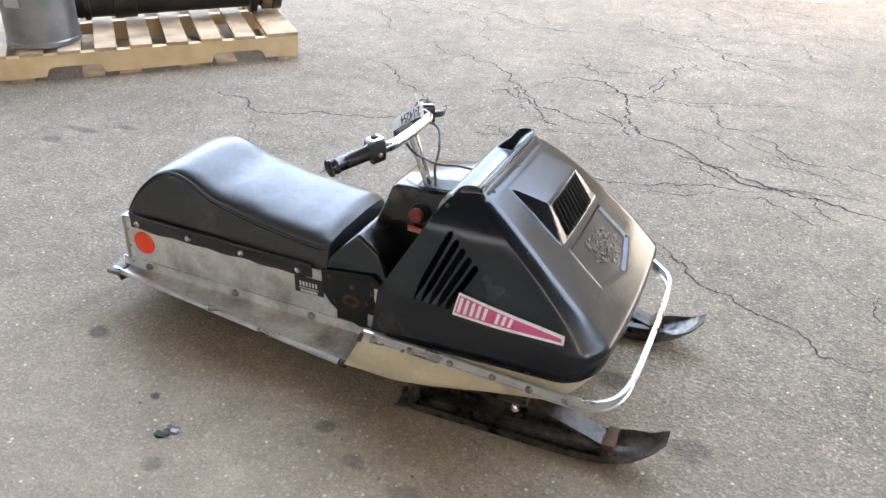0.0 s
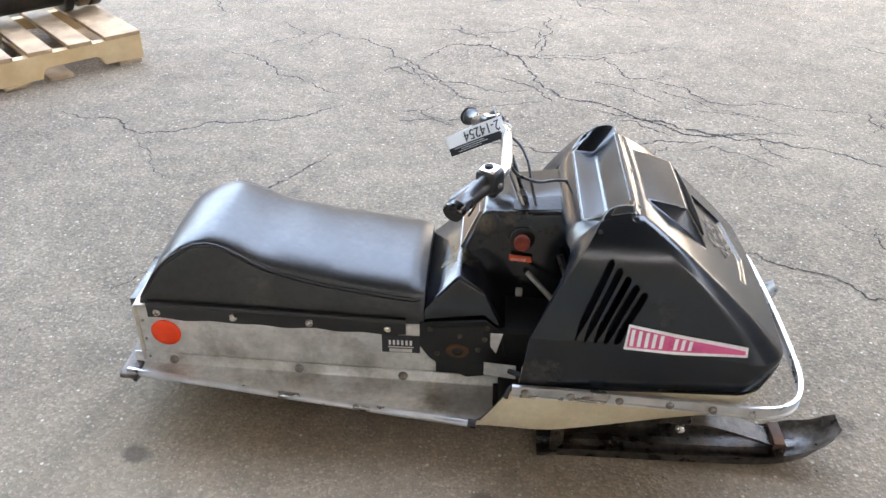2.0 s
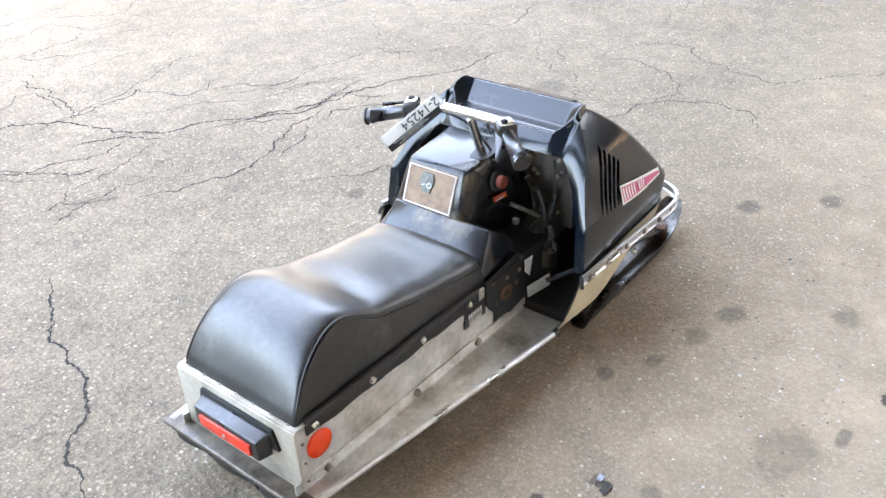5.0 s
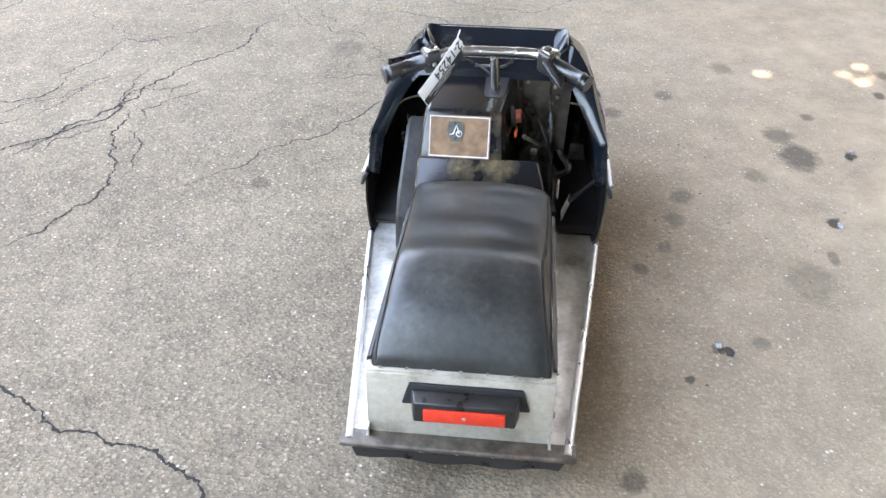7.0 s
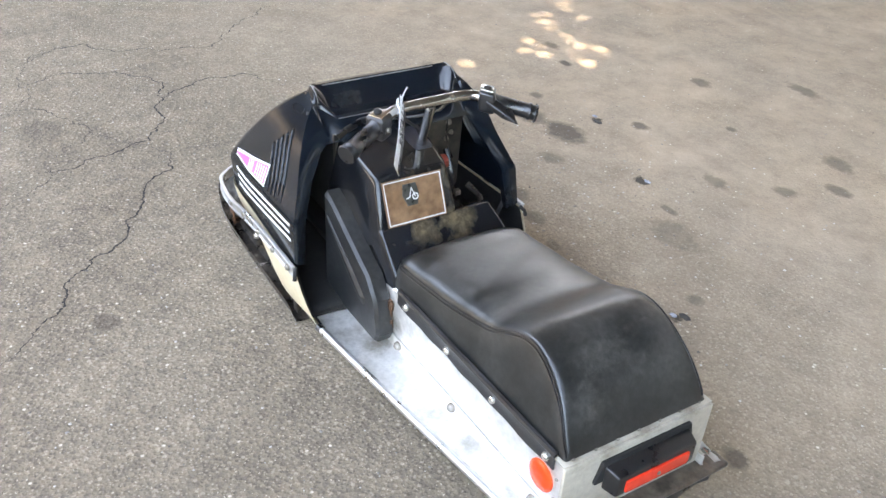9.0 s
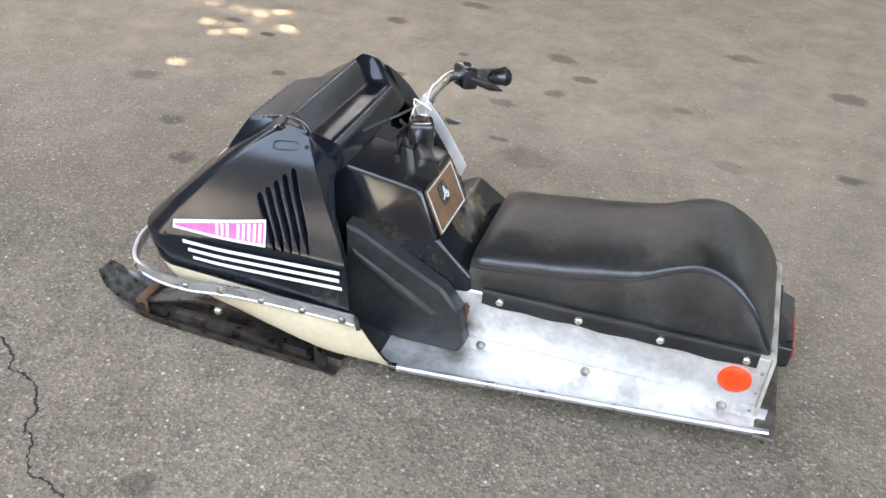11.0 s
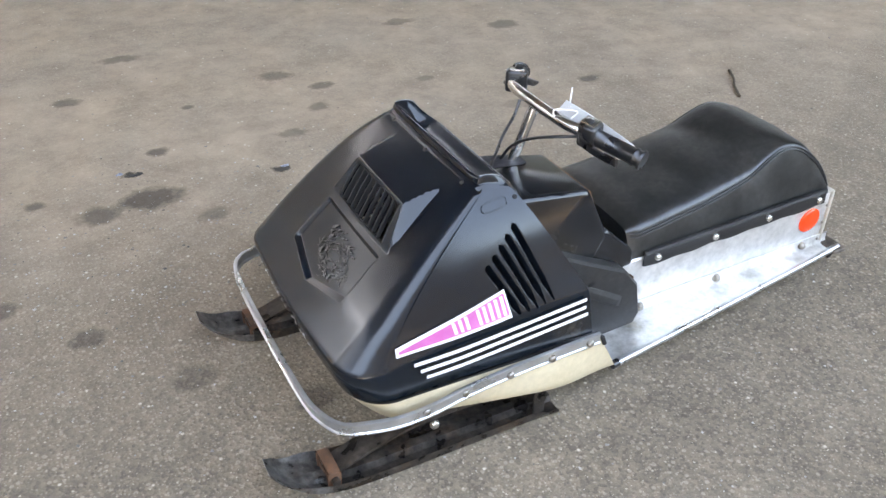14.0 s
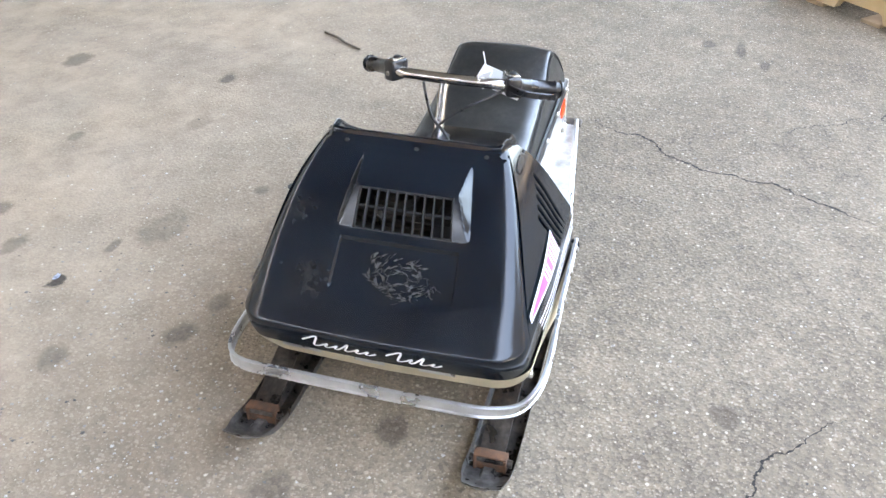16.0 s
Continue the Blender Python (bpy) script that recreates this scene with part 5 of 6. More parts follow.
for pts, r in ((((0.985, -0.075, 0.44), (0.975, -0.085, 0.38), (0.985, -0.095, 0.32), (0.97, -0.11, 0.27)), 0.0022), (((0.985, -0.15, 0.44), (0.990, -0.155, 0.38), (0.97, -0.165, 0.33)), 0.0018),
               (((0.93, -0.12, 0.25), (0.945, -0.14, 0.275), (0.955, -0.165, 0.25), (0.94, -0.175, 0.21)), 0.0025)):
    bm = B()
    tube(bm, smooth_path(pts, 6), r, 6)
    piece("wire", bm, STEEL, engine, "thin dark metal wire")
bm = B()
tube(bm, [(0.985, -0.062, 0.30), (0.985, -0.062, 0.44)], 0.007, 10)
piece("support_rod", bm, ENGINE, engine, "dull steel support rod")
bm = B()
box(bm, 1.000, 1.018, -0.205, 0.150, 0.24, 0.455, 0.004)
piece("baffle", bm, ENGINE, engine, "grimy brown baffle plate")
bm = B()
tube(bm, [(0.945, -0.165, 0.155), (0.945, -0.165, 0.205), (0.945, -0.165, 0.212), (0.945, -0.165, 0.225)], [0.028, 0.028, 0.018, 0.016], 20)
piece("carburettor_bowl", bm, ENGINE, engine)
bm = B()
box(bm, 0.862, 0.876, -0.128, -0.112, 0.290, 0.302, 0.002)
piece("cap", bm, BOLT, engine, "small dull cap")
rng = random.Random(33)
for k in range(9):
    a = Vector((rng.uniform(0.90, 0.99), rng.uniform(-0.19, -0.08), rng.uniform(0.17, 0.24)))
    b = a + Vector((rng.uniform(-0.02, 0.05), rng.uniform(-0.03, 0.05), rng.uniform(0.05, 0.16)))
    m = (a + b) / 2 + Vector((rng.uniform(-0.03, 0.03), rng.uniform(-0.03, 0.03), 0))
    bm = B()
    tube(bm, smooth_path([a, m, b], 5), rng.choice((0.003, 0.005, 0.008)), 8)
    piece("hose", bm, rng.choice((ENGINE, RUBBER, STEEL)), engine, "greasy dark hose")
for k in range(10):
    bm = B()
    dome(bm, (0.999, rng.uniform(-0.195, -0.07), rng.uniform(0.26, 0.44)), (-1, 0, 0), rng.uniform(0.004, 0.008), 0.007, 8)
    piece("bolt", bm, BOLT, engine)
for a, b, r in (((0.90, -0.10, 0.20), (0.99, -0.10, 0.20), 0.030),):
    bm = B()
    tube(bm, [a, b], r, 14)
    piece("fitting", bm, ENGINE, engine)
bm = B()
box(bm, 1.00, 1.20, 0.06, 0.15, 0.20, 0.42, 0.012)
piece("fan_shroud", bm, MATTE, engine)
bm = B()
tube(bm, [(1.17, -0.055, 0.385), (1.17, -0.055, 0.425)], 0.009, 10)
piece("spark_plug", bm, SNAP, engine, "pale plug")
bm = B()
box(bm, 0.86, 1.30, -0.165, 0.165, 0.14, 0.16, 0.004)
piece("engine_plate", bm, MATTE, engine)

# ---- decals on the hood ----
def flank(s, pts, out, mat, parent, name, label="", cuts=10):
    """A thin decal that follows the hood's flank: an outline in side view, drawn as strips between its lower and upper line."""
    lo, hi = pts
    bm = B()
    rows = []
    for i in range(cuts + 1):
        q = i / cuts
        row = []
        for edge, j in ((lo, 0), (hi, 1)):
            x = edge[0][0] + (edge[1][0] - edge[0][0]) * q
            z = edge[0][1] + (edge[1][1] - edge[0][1]) * q
            row.append((x, s * (side_y(x, z) + out), z))
        m1 = [(a + b) / 2 for a, b in zip(row[0], row[1])]
        rows.append([row[0], (m1[0], s * (side_y(m1[0], m1[2]) + out), m1[2]), row[1]])
    grid(bm, rows)
    return piece(name, bm, mat, parent, label)


def decal(s, base, tip, word0, word1, mat):
    """Pink wedge decal with a white rim and pale bars where its lettering stands."""
    (xa, lo, hi), (xb, lo2, hi2) = base, tip
    rim = flank(s, (((xa, lo), (xb, lo2)), ((xa + 0.008, hi), (xb, hi2))), 0.0012, WHITE, hood, "decal", "pink wedge decal with white rim")
    e = 0.0052
    flank(s, (((xa + e, lo + e), (xb - e, lo2 + e)), ((xa + 0.008 + e * 0.6, hi - e), (xb - e, hi2 - e))), 0.0026, mat, rim, "field")
    step = (word1 - word0) / 9
    for k in range(9):
        if k == 5:
            continue
        x = word0 + k * step
        f = (x - xa) / (xb - xa)
        z0, z1 = lo + (lo2 - lo) * f + 0.008, hi + (hi2 - hi) * f - 0.007
        flank(s, (((x, z0), (x + step * 0.5, z0)), ((x + 0.004, z1), (x + 0.004 + step * 0.5, z1))), 0.0036, WHITE, rim, "mark", "", 2)


decal(-1, (1.068, 0.306, 0.350), (1.312, 0.288, 0.305), 1.078, 1.205, PINK)
decal(1, (1.064, 0.314, 0.364), (1.298, 0.294, 0.309), 1.075, 1.190, PINK_LEFT)
for k in range(3):
    dz = -0.0155 * k
    flank(1, (((0.895 - 0.006 * (k == 2), 0.299 + dz), (1.268 - 0.012 * k, 0.274 + dz)), ((0.895 - 0.006 * (k == 2), 0.306 + dz), (1.268 - 0.012 * k, 0.281 + dz))), 0.0030, WHITE, hood, "stripe", "white pinstripe", 16)
# flowing pale script on the nose, drawn as a plain curl without letters
bm = B()


def on_nose(y, z, out=0.002):
    q = 1 - (min(1.0, abs(y) / 0.24)) ** 2
    t = (z - 0.214) / 0.057
    return (1.384 + 0.018 * t + 0.008 * q + 0.004 * math.sin(math.pi * t) + out, y, z)


def nose_stroke(bm, pts, w):
    path = smooth_path([(0, y, z + 0.009) for y, z in pts], 5)
    rows = []
    for i, p in enumerate(path):
        t = path[min(i + 1, len(path) - 1)] - path[max(i - 1, 0)]
        t.normalize()
        k = w * (0.55 + 0.45 * abs(t.z))
        rows.append([on_nose(p.y - t.z * k, p.z + t.y * k), on_nose(p.y + t.z * k, p.z - t.y * k)])
    grid(bm, rows)


# two runs of slanting curls, the first peak of each tall
for y0, peaks in ((-0.148, (0.022, 0.010, 0.009, 0.017, 0.010, 0.009)), (0.030, (0.021, 0.010, 0.018, 0.008))):
    pts, y = [(y0, 0.240), (y0 + 0.010, 0.246)], y0 + 0.012
    for h in peaks:
        w = 0.016 + 0.5 * h
        pts += [(y + w * 0.75, 0.230 + h * 1.15), (y + w * 0.45, 0.231), (y + w * 0.80, 0.2295)]
        y += w
    nose_stroke(bm, pts + [(y + 0.010, 0.237)], 0.0024)
piece("script", bm, WHITE, hood, "white flowing script on the nose", fix=False)
# ghost of a rubbed-off emblem in the front panel
rng = random.Random(9)
bm = B()
for k in range(130):
    a = rng.uniform(0, 2 * math.pi)
    r = 0.070 * (0.85 + 0.25 * rng.random()) if k % 3 else 0.070 * rng.uniform(0.25, 0.8)
    r *= 0.84 + 0.14 * math.sin(5 * a + 0.6) + 0.12 * math.sin(2 * a)
    y, t = YC + 0.012 + r * math.cos(a), 0.690 + r * math.sin(a) * 1.4
    way = a + math.pi / 2 + rng.uniform(-0.9, 0.9)
    wide = rng.choice((0.0005, 0.0009, 0.0014, 0.0024))
    rows = []
    for i in range(6):
        w = wide * (0.4 + rng.random()) * (1 if 0 < i < 5 else 0.2)
        cy, ct = math.cos(way), math.sin(way)
        rows.append([on_face(y - ct * w, t + cy * w * 1.7, -0.0050 + 0.00002 * k), on_face(y + ct * w, t - cy * w * 1.7, -0.0050 + 0.00002 * k)])
        way += rng.uniform(-0.5, 0.5)
        y, t = y + cy * 0.0045, t + ct * 0.0045 * 1.7
    grid(bm, rows)
piece("worn_print", bm, GREY_FADE, hood, "grey remains of a rubbed-off print", fix=False)
# rubber latches at the hood's rear corners, and a screw high on each flank
for s in (-1, 1):
    bm = B()
    tube(bm, [(0.862, s * 0.318, 0.214), (0.850, s * 0.326, 0.205), (0.846, s * 0.330, 0.190)], 0.005, 8)
    piece("hood_latch", bm, MATTE, hood, "small black rubber latch")
for s in (-1, 1):
    bm = B()
    dome(bm, (1.012, s * side_y(1.01, 0.507), 0.507), (0, s, 0.4), 0.006, 0.003, 10)
    piece("screw", bm, MATTE, hood)

# ---- card tag hanging from the handlebar ----
TAG = Vector((0.824, 0.068, 0.590)) * K
tag = thing("card_tag", TAG, "white card lot tag tied to the handlebar, printed 2-14254", "tag")
TAG_A, TAG_B = Vector((0.824, 0.068, 0.590)), Vector((0.708, 0.146, 0.505))
run = (TAG_B - TAG_A).normalized()
wide = Vector((0.36, -0.48, -0.80))
wide = (wide - run * wide.dot(run)).normalized()
face = run.cross(wide).normalized()


def on_tag(a, b, out):
    bend = 0.004 * math.sin(a / 0.16 * math.pi)
    return TAG_A + run * a + wide * b + face * (out + bend)


def tag_sheet(name, a0, a1, b0, b1, lo, hi, mat, parent, label=""):
    bm = B()
    rows = []
    for i in range(9):
        a = a0 + (a1 - a0) * i / 8
        rows.append([on_tag(a, b0, lo), on_tag(a, b1, lo), on_tag(a, b1, hi), on_tag(a, b0, hi)])
    vs = grid(bm, rows, close=True)
    bm.faces.new(vs[0])
    bm.faces.new(vs[-1])
    return piece(name, bm, mat, parent, label)


card = tag_sheet("card", 0.0, 0.167, -0.024, 0.024, -0.0005, 0.0005, PAPER, tag, "white card")
tag_sheet("print_band", 0.012, 0.166, 0.006, 0.0238, 0.0006, 0.0010, INK_AND_SLOT, card, "black printed band")
for k, (a, b) in enumerate(((0.06, 0.15), (0.05, 0.13), (0.07, 0.14))):
    tag_sheet("text_bar", a, b, 0.0090 + 0.0045 * k, 0.0106 + 0.0045 * k, 0.0011, 0.0013, PAPER, card)
lettering("number", "2-14254", 0.032, on_tag(0.006, -0.0185, 0.0046), run, wide, INK_AND_SLOT, card, "2-14254 in black print")
bm = B()
tube(bm, smooth_path([(0.829, 0.080, 0.556), (0.808, 0.088, 0.572), (0.796, 0.092, 0.585), (0.818, 0.086, 0.592), (0.840, 0.070, 0.588), (0.829, 0.080, 0.556)], 5), 0.0018, 6)
tube(bm, smooth_path([(0.810, 0.082, 0.590), (0.806, 0.078, 0.612), (0.800, 0.072, 0.632)], 4), 0.0016, 6)
piece("string", bm, WHITE, tag, "white plastic tie")

# ---- pallet with a canister and a shaft ----
P0 = Vector((-0.672, 1.765, 0))
ALONG, DEEP = Vector((-0.72, -0.694, 0)), Vector((-0.694, 0.72, 0))


def pal(v):
    return P0 + ALONG * v[0] + DEEP * v[1] + Vector((0, 0, v[2]))


pallet = thing("pallet", pal((0.61, 0.5, 0)), "weathered pine shipping pallet with notched stringers, on asphalt", "pallet")
for d in (0.0, 0.49, 0.98):
    ring = [(0, 0.016), (0.152, 0.016), (0.165, 0.045), (0.185, 0.054), (0.365, 0.054), (0.380, 0.045), (0.390, 0.016), (0.832, 0.016), (0.845, 0.045), (0.86, 0.054), (1.035, 0.054), (1.055, 0.045), (1.068, 0.016), (1.30, 0.016), (1.30, 0.105), (0, 0.105)]
    bm = B()
    a, b = [bm.verts.new((x, d, z)) for x, z in ring], [bm.verts.new((x, d + 0.038, z)) for x, z in ring]
    bm.faces.new(a)
    bm.faces.new(b[::-1])
    for i in range(len(ring)):
        j = (i + 1) % len(ring)
        bm.faces.new((a[i], a[j], b[j], b[i]))
    part("stringer", bm, PINE, pallet, "notched pine stringer", pal, angle=30)
rng = random.Random(7)
for x, w in ((0.0, 0.14), (0.19, 0.09), (0.335, 0.09), (0.48, 0.09), (0.63, 0.09), (0.775, 0.09), (0.92, 0.09), (1.065, 0.09), (1.205, 0.10)):
    bm = B()
    o = rng.uniform(-0.006, 0.006)
    box(bm, x, x + w, -0.004 + o, 1.02 + o, 0.106, 0.122, 0.002, 1)
    part("deck_board", bm, PINE_DECK, pallet, "", pal)
for x, w in ((0.01, 0.09), (0.28, 0.09), (0.44, 0.09), (0.69, 0.09), (0.84, 0.09), (1.12, 0.09)):
    bm = B()
    box(bm, x, x + w, -0.004, 1.02, 0.0, 0.015, 0.002, 1)
    part("bottom_board", bm, PINE_DECK, pallet, "", pal)

C0 = pal((1.06, 0.185, 0.1225))
canister = thing("canister", C0, "dull grey steel canister with a pale label, standing on the pallet", "canister")
bm = B()
rows = []
for r, z in ((0.144, 0.0), (0.152, 0.004), (0.152, 0.020), (0.147, 0.026), (0.147, 0.40), (0.152, 0.405), (0.152, 0.420), (0.144, 0.424), (0.14, 0.412)):
    rows.append([C0 + Vector((r * math.cos(w), r * math.sin(w), z)) for w in (2 * math.pi * k / 40 for k in range(56))])
vs = grid(bm, rows, close=True)
bm.faces.new(vs[0][::-1])
bm.faces.new(vs[-1])
body = part("body", bm, CANISTER, canister)
bm = B()
rows = []
for k in range(7):
    w = math.radians(-100 + k * 5)
    rows.append([C0 + Vector((0.1485 * math.cos(w), 0.1485 * math.sin(w), z)) for z in (0.17, 0.29)])
grid(bm, rows)
part("label", bm, PAPER, body, "pale paper label")

S0 = pal((0.6, 0.42, 0.1225))
shaft = thing("steel_shaft", S0, "oily black steel shaft with collars lying across the pallet boards", "shaft")
bm = B()
tube(bm, [pal((x, 0.42, 0.2375)) for x in (0.06, 0.3, 0.6, 0.9, 1.2)], 0.088, 32)
core = part("core", bm, SHAFT, shaft)
for x, w, r, mat, label in ((0.115, 0.035, 0.115, SHAFT, "dark collar"), (0.66, 0.10, 0.098, SHAFT, "dark collar"), (0.86, 0.03, 0.098, SHAFT, "dark collar"), (1.10, 0.04, 0.115, SHAFT, "dark collar"), (0.045, 0.045, 0.104, TANRING, "tan worn ring"), (0.0, 0.045, 0.108, SHAFT, "dark end cap")):
    bm = B()
    tube(bm, [pal((x + d, 0.42, 0.2375)) for d in (0, 0.004, w - 0.004, w)], [r - 0.005, r, r, r - 0.005], 32)
    part("collar", bm, mat, core, label)

# ---- yard clutter ----


def scrap(name, x, y, size, mat, label, seed, flat=0.3):
    """A small crumpled scrap lying on the ground."""
    rng = random.Random(seed)
    o = Vector((x, y, 0))
    bm = B()
    bmesh.ops.create_icosphere(bm, subdivisions=2, radius=1)
    for v in bm.verts:
        q = 0.55 + 0.75 * rng.random()
        v.co = Vector((v.co.x * size * q, v.co.y * size * 0.6 * q, max(0.0, (v.co.z * 0.5 + 0.42) * size * flat * q + 0.0005)))
        v.co += o
    ob = part(name, bm, mat, None, label, angle=20)
    tagged(ob, category=name.replace("_", " "))
    return ob


BLUE = material("faded_blue_wrap", (0.10, 0.11, 0.15), (0.42, 0.45, 0.52), 0.4, size=0.01, fine=0.002, bump=0.2)
BARK = material("dry_twig", (0.06, 0.045, 0.03), (0.12, 0.09, 0.06), 0.85, size=0.02, fine=0.002, bump=0.4)
CLOD = material("dark_clod", (0.018, 0.016, 0.015), (0.05, 0.045, 0.04), 0.8, size=0.01, fine=0.002, bump=0.4)
scrap("paper_scrap", 0.966, -0.905, 0.013, BLUE, "crumpled pale blue scrap on asphalt", 1)
scrap("paper_scrap", 0.45, -0.517, 0.011, BLUE, "crumpled pale blue scrap on asphalt", 2)
scrap("paper_scrap", 1.395, -1.056, 0.011, BLUE, "crumpled pale blue scrap on asphalt", 5)
scrap("clod", 1.354, -1.035, 0.017, CLOD, "dark dry clod lying on asphalt", 3, 0.25)
scrap("clod", 0.432, -0.536, 0.016, CLOD, "dark dry clod lying on asphalt", 4, 0.2)
bm = B()
tube(bm, smooth_path([(-0.672, -0.884, 0.005), (-0.625, -0.812, 0.008), (-0.587, -0.768, 0.006), (-0.543, -0.696, 0.005)], 5), 0.0042, 8)
tagged(part("twig", bm, BARK, None, "short dry twig lying on asphalt"), category="twig")


# loose grit: small angular chips strewn over the asphalt, thicker beside the sled
GRIT = bpy.data.materials.new("loose_grit")
GRIT.use_nodes = True
gn, gl = GRIT.node_tree.nodes, GRIT.node_tree.links
gg, gr = gn.new("ShaderNodeNewGeometry"), gn.new("ShaderNodeValToRGB")
gr.color_ramp.elements[0].color, gr.color_ramp.elements[1].color = (0.07, 0.063, 0.055, 1), (0.50, 0.46, 0.40, 1)
gl.new(gg.outputs["Random Per Island"], gr.inputs["Fac"])
gl.new(gr.outputs["Color"], gn["Principled BSDF"].inputs["Base Color"])
gn["Principled BSDF"].inputs["Roughness"].default_value = 0.85
rng = random.Random(55)
gv, gf = [], []
for k in range(6500):
    if k % 5 == 0:
        x, y = rng.gauss(1.25, 0.40), rng.gauss(-0.55, 0.30)
    elif k % 5 == 1:
        x, y = rng.uniform(-1.6, 3.2), rng.uniform(-2.6, 0.2)
    else:
        x, y = rng.uniform(-1.6, 3.6), rng.uniform(0.1, 2.8)
    q = rng.choice((0.0012, 0.0016, 0.0021, 0.0026, 0.0036)) * rng.uniform(0.8, 1.3)
    a = rng.uniform(0, 6.28)
    base = len(gv)
    for i in range(4):
        w = a + i * 1.57 + rng.uniform(-0.4, 0.4)
        e = q * rng.uniform(0.7, 1.3)
        gv.append((x + e * math.cos(w), y + e * math.sin(w), 0.0002))
    gv.append((x + q * rng.uniform(-0.3, 0.3), y + q * rng.uniform(-0.3, 0.3), q * rng.uniform(0.3, 0.7)))
    gf += [(base + i, base + (i + 1) % 4, base + 4) for i in range(4)]
me = bpy.data.meshes.new("grit")
me.from_pydata(gv, [], gf)
me.materials.append(GRIT)
tagged(new("grit", me), "loose pale and dark grit strewn on asphalt", "grit", kind="stuff")

# ---- cracks in the asphalt ----
CRACK = material("crack_shadow", (0.016, 0.014, 0.012), (0.040, 0.036, 0.031), 0.95, size=0.05, fine=0.004, bump=0.3)


def seam(bm, pts, width, seed):
    """A ragged flat strip, coloured as the shade in a crack, that wanders along a line and thins at its ends."""
    rng = random.Random(seed)
    path = [Vector((x, y, 0)) for x, y in pts]
    reach = 0.16
    while len(path) < 24 * len(pts):
        nxt = [path[0]]
        for a, b in zip(path, path[1:]):
            d = b - a
            nxt += [(a + b) / 2 + Vector((-d.y, d.x, 0)) * rng.uniform(-reach, reach), b]
        path = nxt
        reach *= 1.12
    rows = []
    n = len(path)
    for i, p in enumerate(path):
        t = path[min(i + 2, n - 1)] - path[max(i - 2, 0)]
        t.normalize()
        side = Vector((-t.y, t.x, 0))
        w = width * (0.15 + 0.75 * rng.random() + 0.5 * max(0.0, noise.noise(p * 14))) * min(1.0, 6 * i / n + 0.1, 6 * (n - 1 - i) / n + 0.1)
        rows.append([(p.x - side.x * w, p.y - side.y * w, 0.0012), (p.x + side.x * w, p.y + side.y * w, 0.0012)])
    grid(bm, rows)


def crack(pts, width, seed):
    bm = B()
    seam(bm, pts, width * 1.2, seed)
    tagged(part("crack", bm, CRACK, None, kind="structure", fix=False), "ragged dark crack in grey asphalt", "crack")


crack([(-0.87, 1.283), (-0.71, 1.211), (-0.52, 1.159), (-0.44, 1.087), (-0.28, 1.149), (-0.13, 1.201), (0.02, 1.242), (0.12, 1.325), (0.22, 1.397)], 0.0045, 40)
crack([(-0.44, 1.087), (-0.34, 0.89), (-0.24, 0.766)], 0.0016, 41)
crack([(-0.4, 1.915), (-0.19, 1.78), (0.04, 1.563), (0.16, 1.47)], 0.004, 42)
crack([(-0.2, 1.925), (0, 2.153), (0.29, 1.956), (0.39, 1.801), (0.51, 1.635), (0.743, 1.521), (0.929, 1.552)], 0.004, 43)
crack([(0.39, 1.801), (0.51, 2.018), (0.691, 2.039), (0.857, 1.739), (0.929, 1.552), (1.136, 1.418), (1.292, 1.314), (1.55, 1.221), (1.685, 1.056)], 0.0055, 44)
crack([(0.836, 1.894), (0.929, 2.184), (0.919, 2.505)], 0.0035, 45)
crack([(0.671, 1.884), (0.94, 1.894), (1.157, 1.925), (1.219, 1.718), (1.468, 1.521), (1.716, 1.47)], 0.004, 46)
crack([(0.61, 1.18), (0.774, 1.097), (0.919, 1.045), (1.074, 1.066), (1.25, 1.159), (1.447, 1.139)], 0.0045, 47)
crack([(1.043, 1.418), (1.292, 1.283), (1.509, 1.18), (1.778, 1.128), (2.016, 0.973), (2.337, 0.88)], 0.005, 48)
crack([(-0.21, 0.217), (-0.13, 0.362), (0.01, 0.507), (0.05, 0.6), (0.13, 0.838), (0.23, 1.014)], 0.0045, 49)
crack([(0.95, 0.859), (1.095, 0.714), (1.178, 0.683), (1.281, 0.569), (1.354, 0.497), (1.519, 0.414), (1.633, 0.3), (1.83, 0.31)], 0.0033, 50)
crack([(1.788, 0.683), (1.747, 0.559), (1.83, 0.31), (2.078, 0.217), (2.213, 0.021), (2.213, -0.114), (2.037, -0.207)], 0.0033, 51)
crack([(2.503, 0.642), (2.71, 0.31), (2.534, 0.083), (2.503, -0.103), (2.741, -0.31), (2.896, -0.59)], 0.0026, 52)
crack([(2.378, 0.6), (2.451, 0.414), (2.244, 0.155), (2.078, 0.217)], 0.0026, 53)
# finer cracks that branch off the long ones
bm = B()
seam(bm, [(-0.39, 1.90), (-0.29, 1.96), (-0.20, 2.02), (-0.12, 2.08), (-0.10, 2.14), (-0.19, 2.23), (-0.23, 2.28)], 0.0034, 700)
seam(bm, [(0.27, 1.66), (0.33, 1.75), (0.37, 1.81), (0.40, 1.74), (0.45, 1.63), (0.52, 1.52)], 0.0034, 701)
seam(bm, [(0.40, 1.33), (0.48, 1.34), (0.53, 1.40)], 0.0034, 702)
seam(bm, [(0.45, 1.35), (0.51, 1.29), (0.59, 1.23)], 0.0034, 703)
seam(bm, [(-0.89, 2.04), (-0.73, 2.13), (-0.63, 2.16)], 0.0026, 704)
seam(bm, [(-0.66, 1.99), (-0.56, 2.02)], 0.0034, 705)
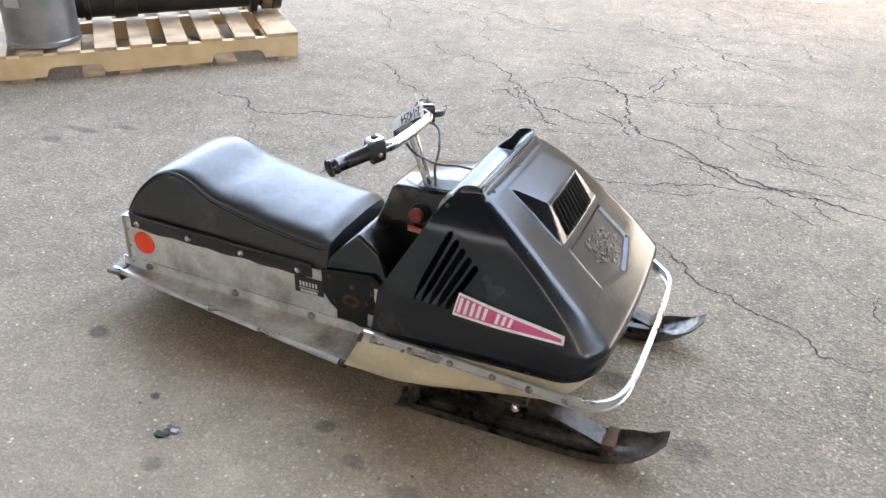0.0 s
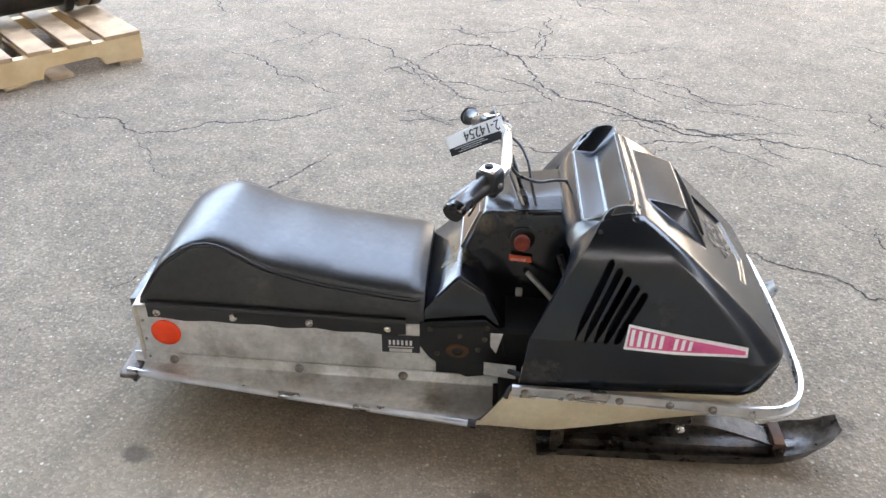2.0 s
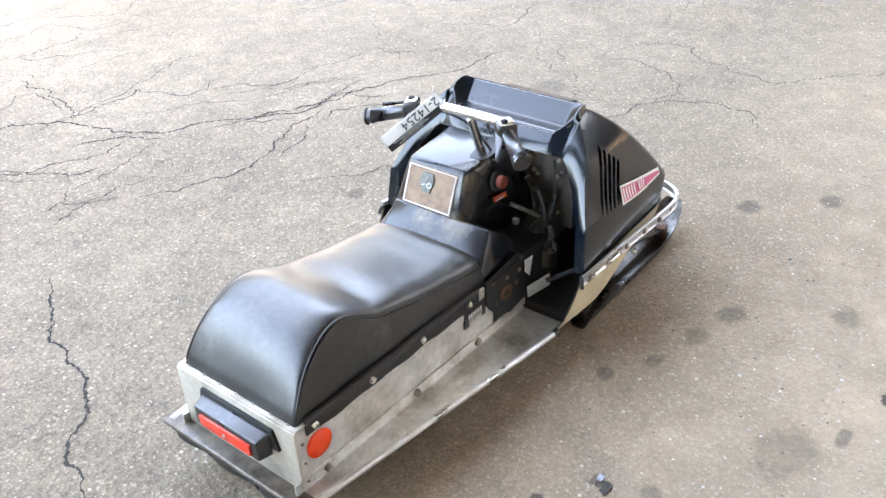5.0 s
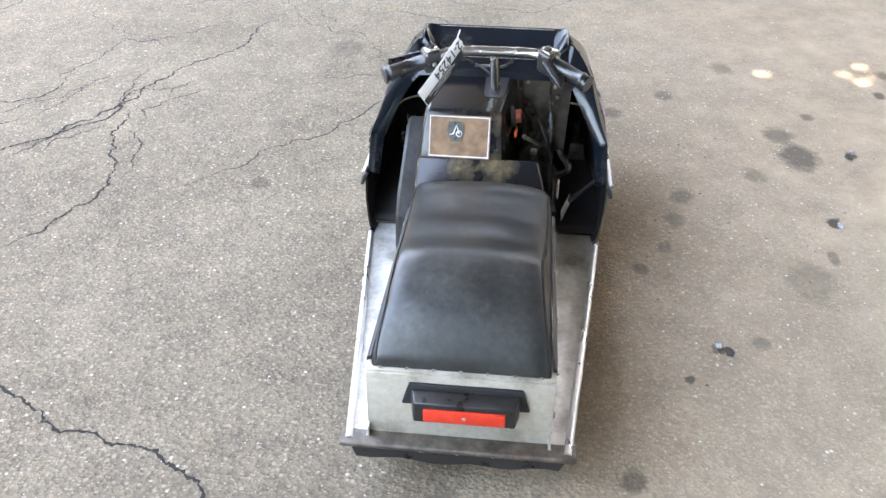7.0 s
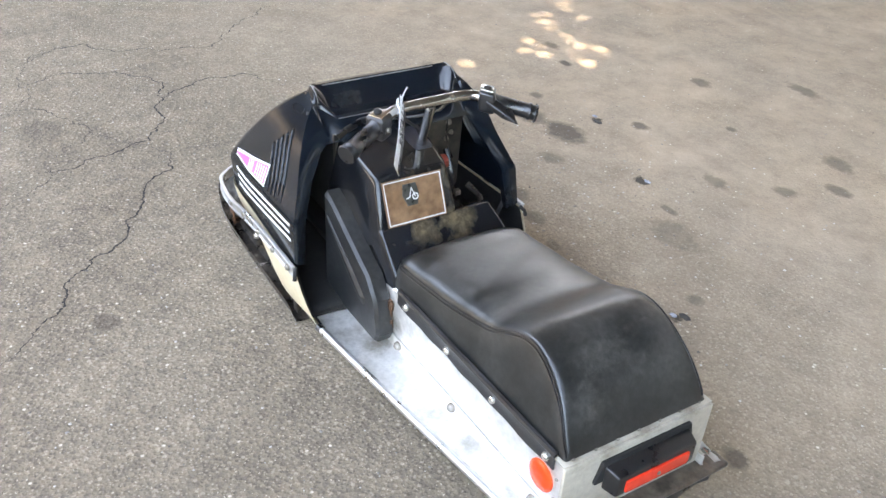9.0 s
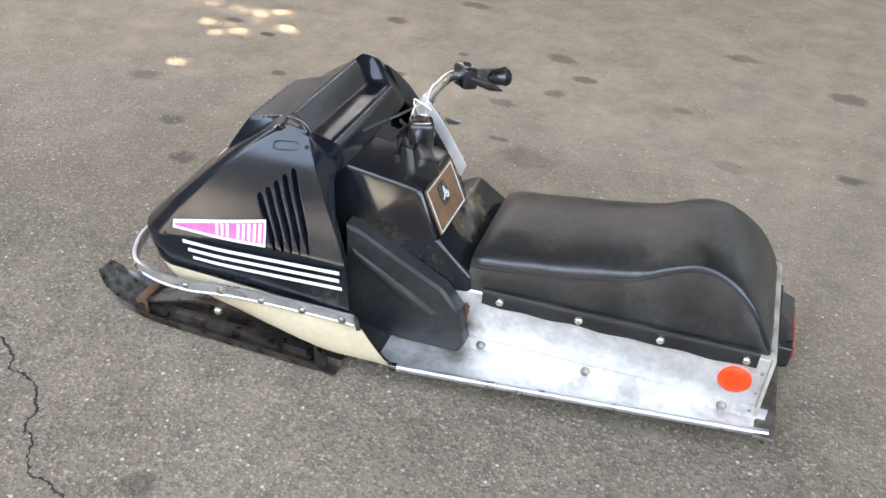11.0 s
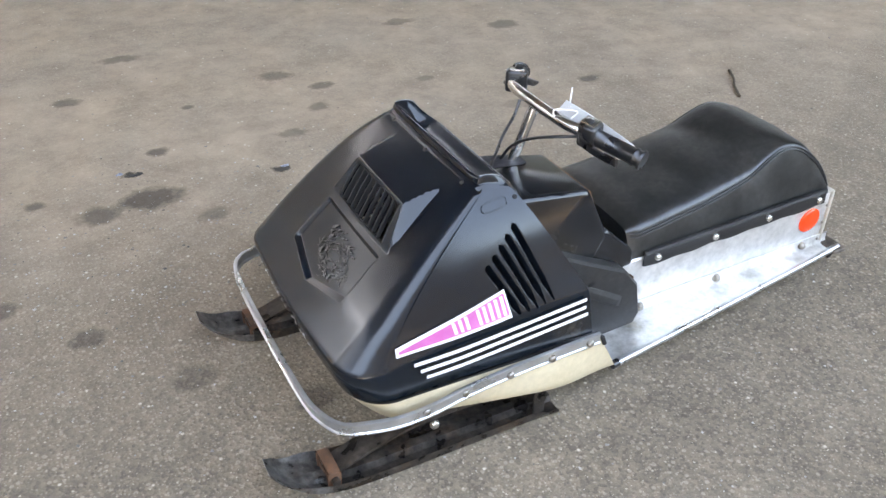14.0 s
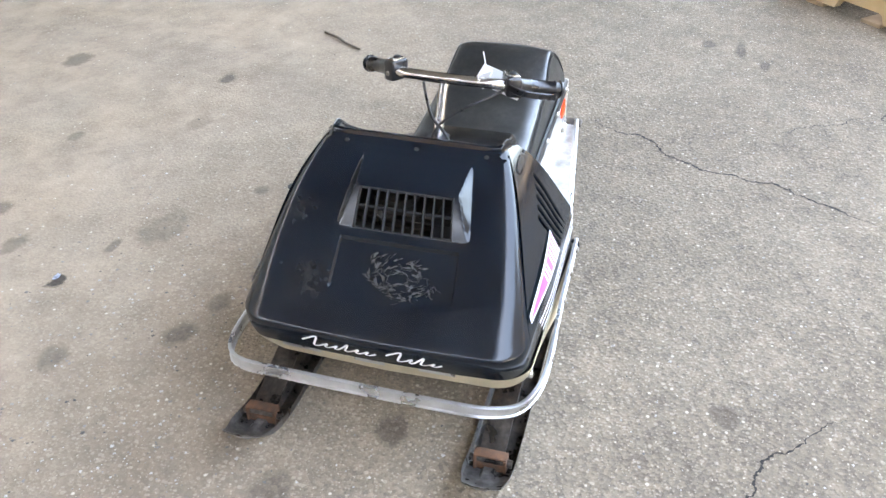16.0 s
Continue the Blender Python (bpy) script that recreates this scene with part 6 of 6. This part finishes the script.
seam(bm, [(0.39, 2.45), (0.50, 2.35), (0.56, 2.20), (0.63, 2.16), (0.69, 2.20), (0.79, 2.22), (0.85, 2.29), (0.91, 2.25), (0.90, 2.13), (0.88, 2.02), (0.87, 1.99)], 0.0034, 706)
seam(bm, [(0.70, 2.13), (0.74, 1.99), (0.77, 1.93), (0.86, 1.90), (0.96, 1.94), (1.05, 1.94), (1.11, 1.94), (1.26, 1.98), (1.42, 2.06), (1.53, 2.04), (1.57, 2.03), (1.64, 1.96)], 0.0034, 707)
seam(bm, [(0.88, 2.59), (0.95, 2.54), (1.00, 2.42), (1.05, 2.36)], 0.0026, 708)
seam(bm, [(1.10, 2.68), (1.20, 2.62), (1.28, 2.58), (1.47, 2.65), (1.58, 2.59), (1.69, 2.53)], 0.0026, 709)
seam(bm, [(1.15, 2.35), (1.26, 2.33), (1.38, 2.32), (1.47, 2.28)], 0.0026, 710)
seam(bm, [(0.99, 1.73), (1.08, 1.65), (1.16, 1.64), (1.22, 1.60), (1.26, 1.53), (1.30, 1.49), (1.35, 1.49)], 0.0034, 711)
seam(bm, [(1.35, 1.46), (1.41, 1.42), (1.50, 1.40), (1.57, 1.40), (1.65, 1.36), (1.68, 1.34)], 0.0034, 712)
seam(bm, [(1.30, 1.61), (1.35, 1.56), (1.41, 1.53), (1.46, 1.47), (1.50, 1.42)], 0.0034, 713)
seam(bm, [(0.53, 1.38), (0.61, 1.39), (0.71, 1.41), (0.82, 1.44), (0.92, 1.46)], 0.0034, 714)
seam(bm, [(1.13, 1.31), (1.20, 1.31), (1.26, 1.23), (1.30, 1.20)], 0.0034, 715)
seam(bm, [(1.04, 1.01), (1.10, 1.03), (1.16, 1.03), (1.21, 1.05), (1.27, 1.09), (1.29, 1.12)], 0.0034, 716)
seam(bm, [(1.35, 1.09), (1.42, 1.13), (1.48, 1.09), (1.53, 1.05), (1.57, 1.01), (1.61, 0.98)], 0.0034, 717)
seam(bm, [(1.56, 1.09), (1.60, 1.09), (1.63, 1.06), (1.66, 1.05)], 0.0034, 718)
seam(bm, [(1.29, 1.68), (1.35, 1.73), (1.39, 1.75)], 0.0026, 719)
tagged(part("crack_branches", bm, CRACK, None, kind="structure", fix=False), "fine dark cracks branching through grey asphalt", "cracks")
# the finer net of cracks over the open part of the yard: a jittered lattice with many links left out
rng = random.Random(91)
node = {(i, j): (-1.0 + 0.27 * i + rng.uniform(-0.11, 0.11), 1.20 + 0.25 * j + rng.uniform(-0.09, 0.09)) for i in range(22) for j in range(15)}
bm = B()
for (i, j), (x, y) in node.items():
    for to, keep in (((i + 1, j), 0.72), ((i, j + 1), 0.60 if (i + j) % 2 else 0.12), ((i + 1, j - 1), 0.16)):
        if to not in node or rng.random() > keep or (x < 0.15 and y < 2.3) or (x < 2.5 and y < 2.6 and rng.random() < 0.8):
            continue
        bx, by = node[to]
        seam(bm, [(x, y), ((x + bx) / 2 + rng.uniform(-0.05, 0.05), (y + by) / 2 + rng.uniform(-0.05, 0.05)), (bx, by)], rng.choice((0.0020, 0.0028, 0.0036, 0.0050)), rng.randrange(9999))
for k in range(14):
    x, y = rng.uniform(1.6, 3.6), rng.uniform(0.2, 1.3)
    a = rng.uniform(0, 3.1)
    pts = []
    for i in range(4):
        pts.append((x, y))
        a += rng.uniform(-0.6, 0.6)
        x, y = x + math.cos(a) * 0.2, y + math.sin(a) * 0.2
    seam(bm, pts, rng.uniform(0.0012, 0.0024), 600 + k)
tagged(part("crack_net", bm, CRACK, None, kind="structure", fix=False), "net of fine ragged cracks in grey asphalt", "cracks")
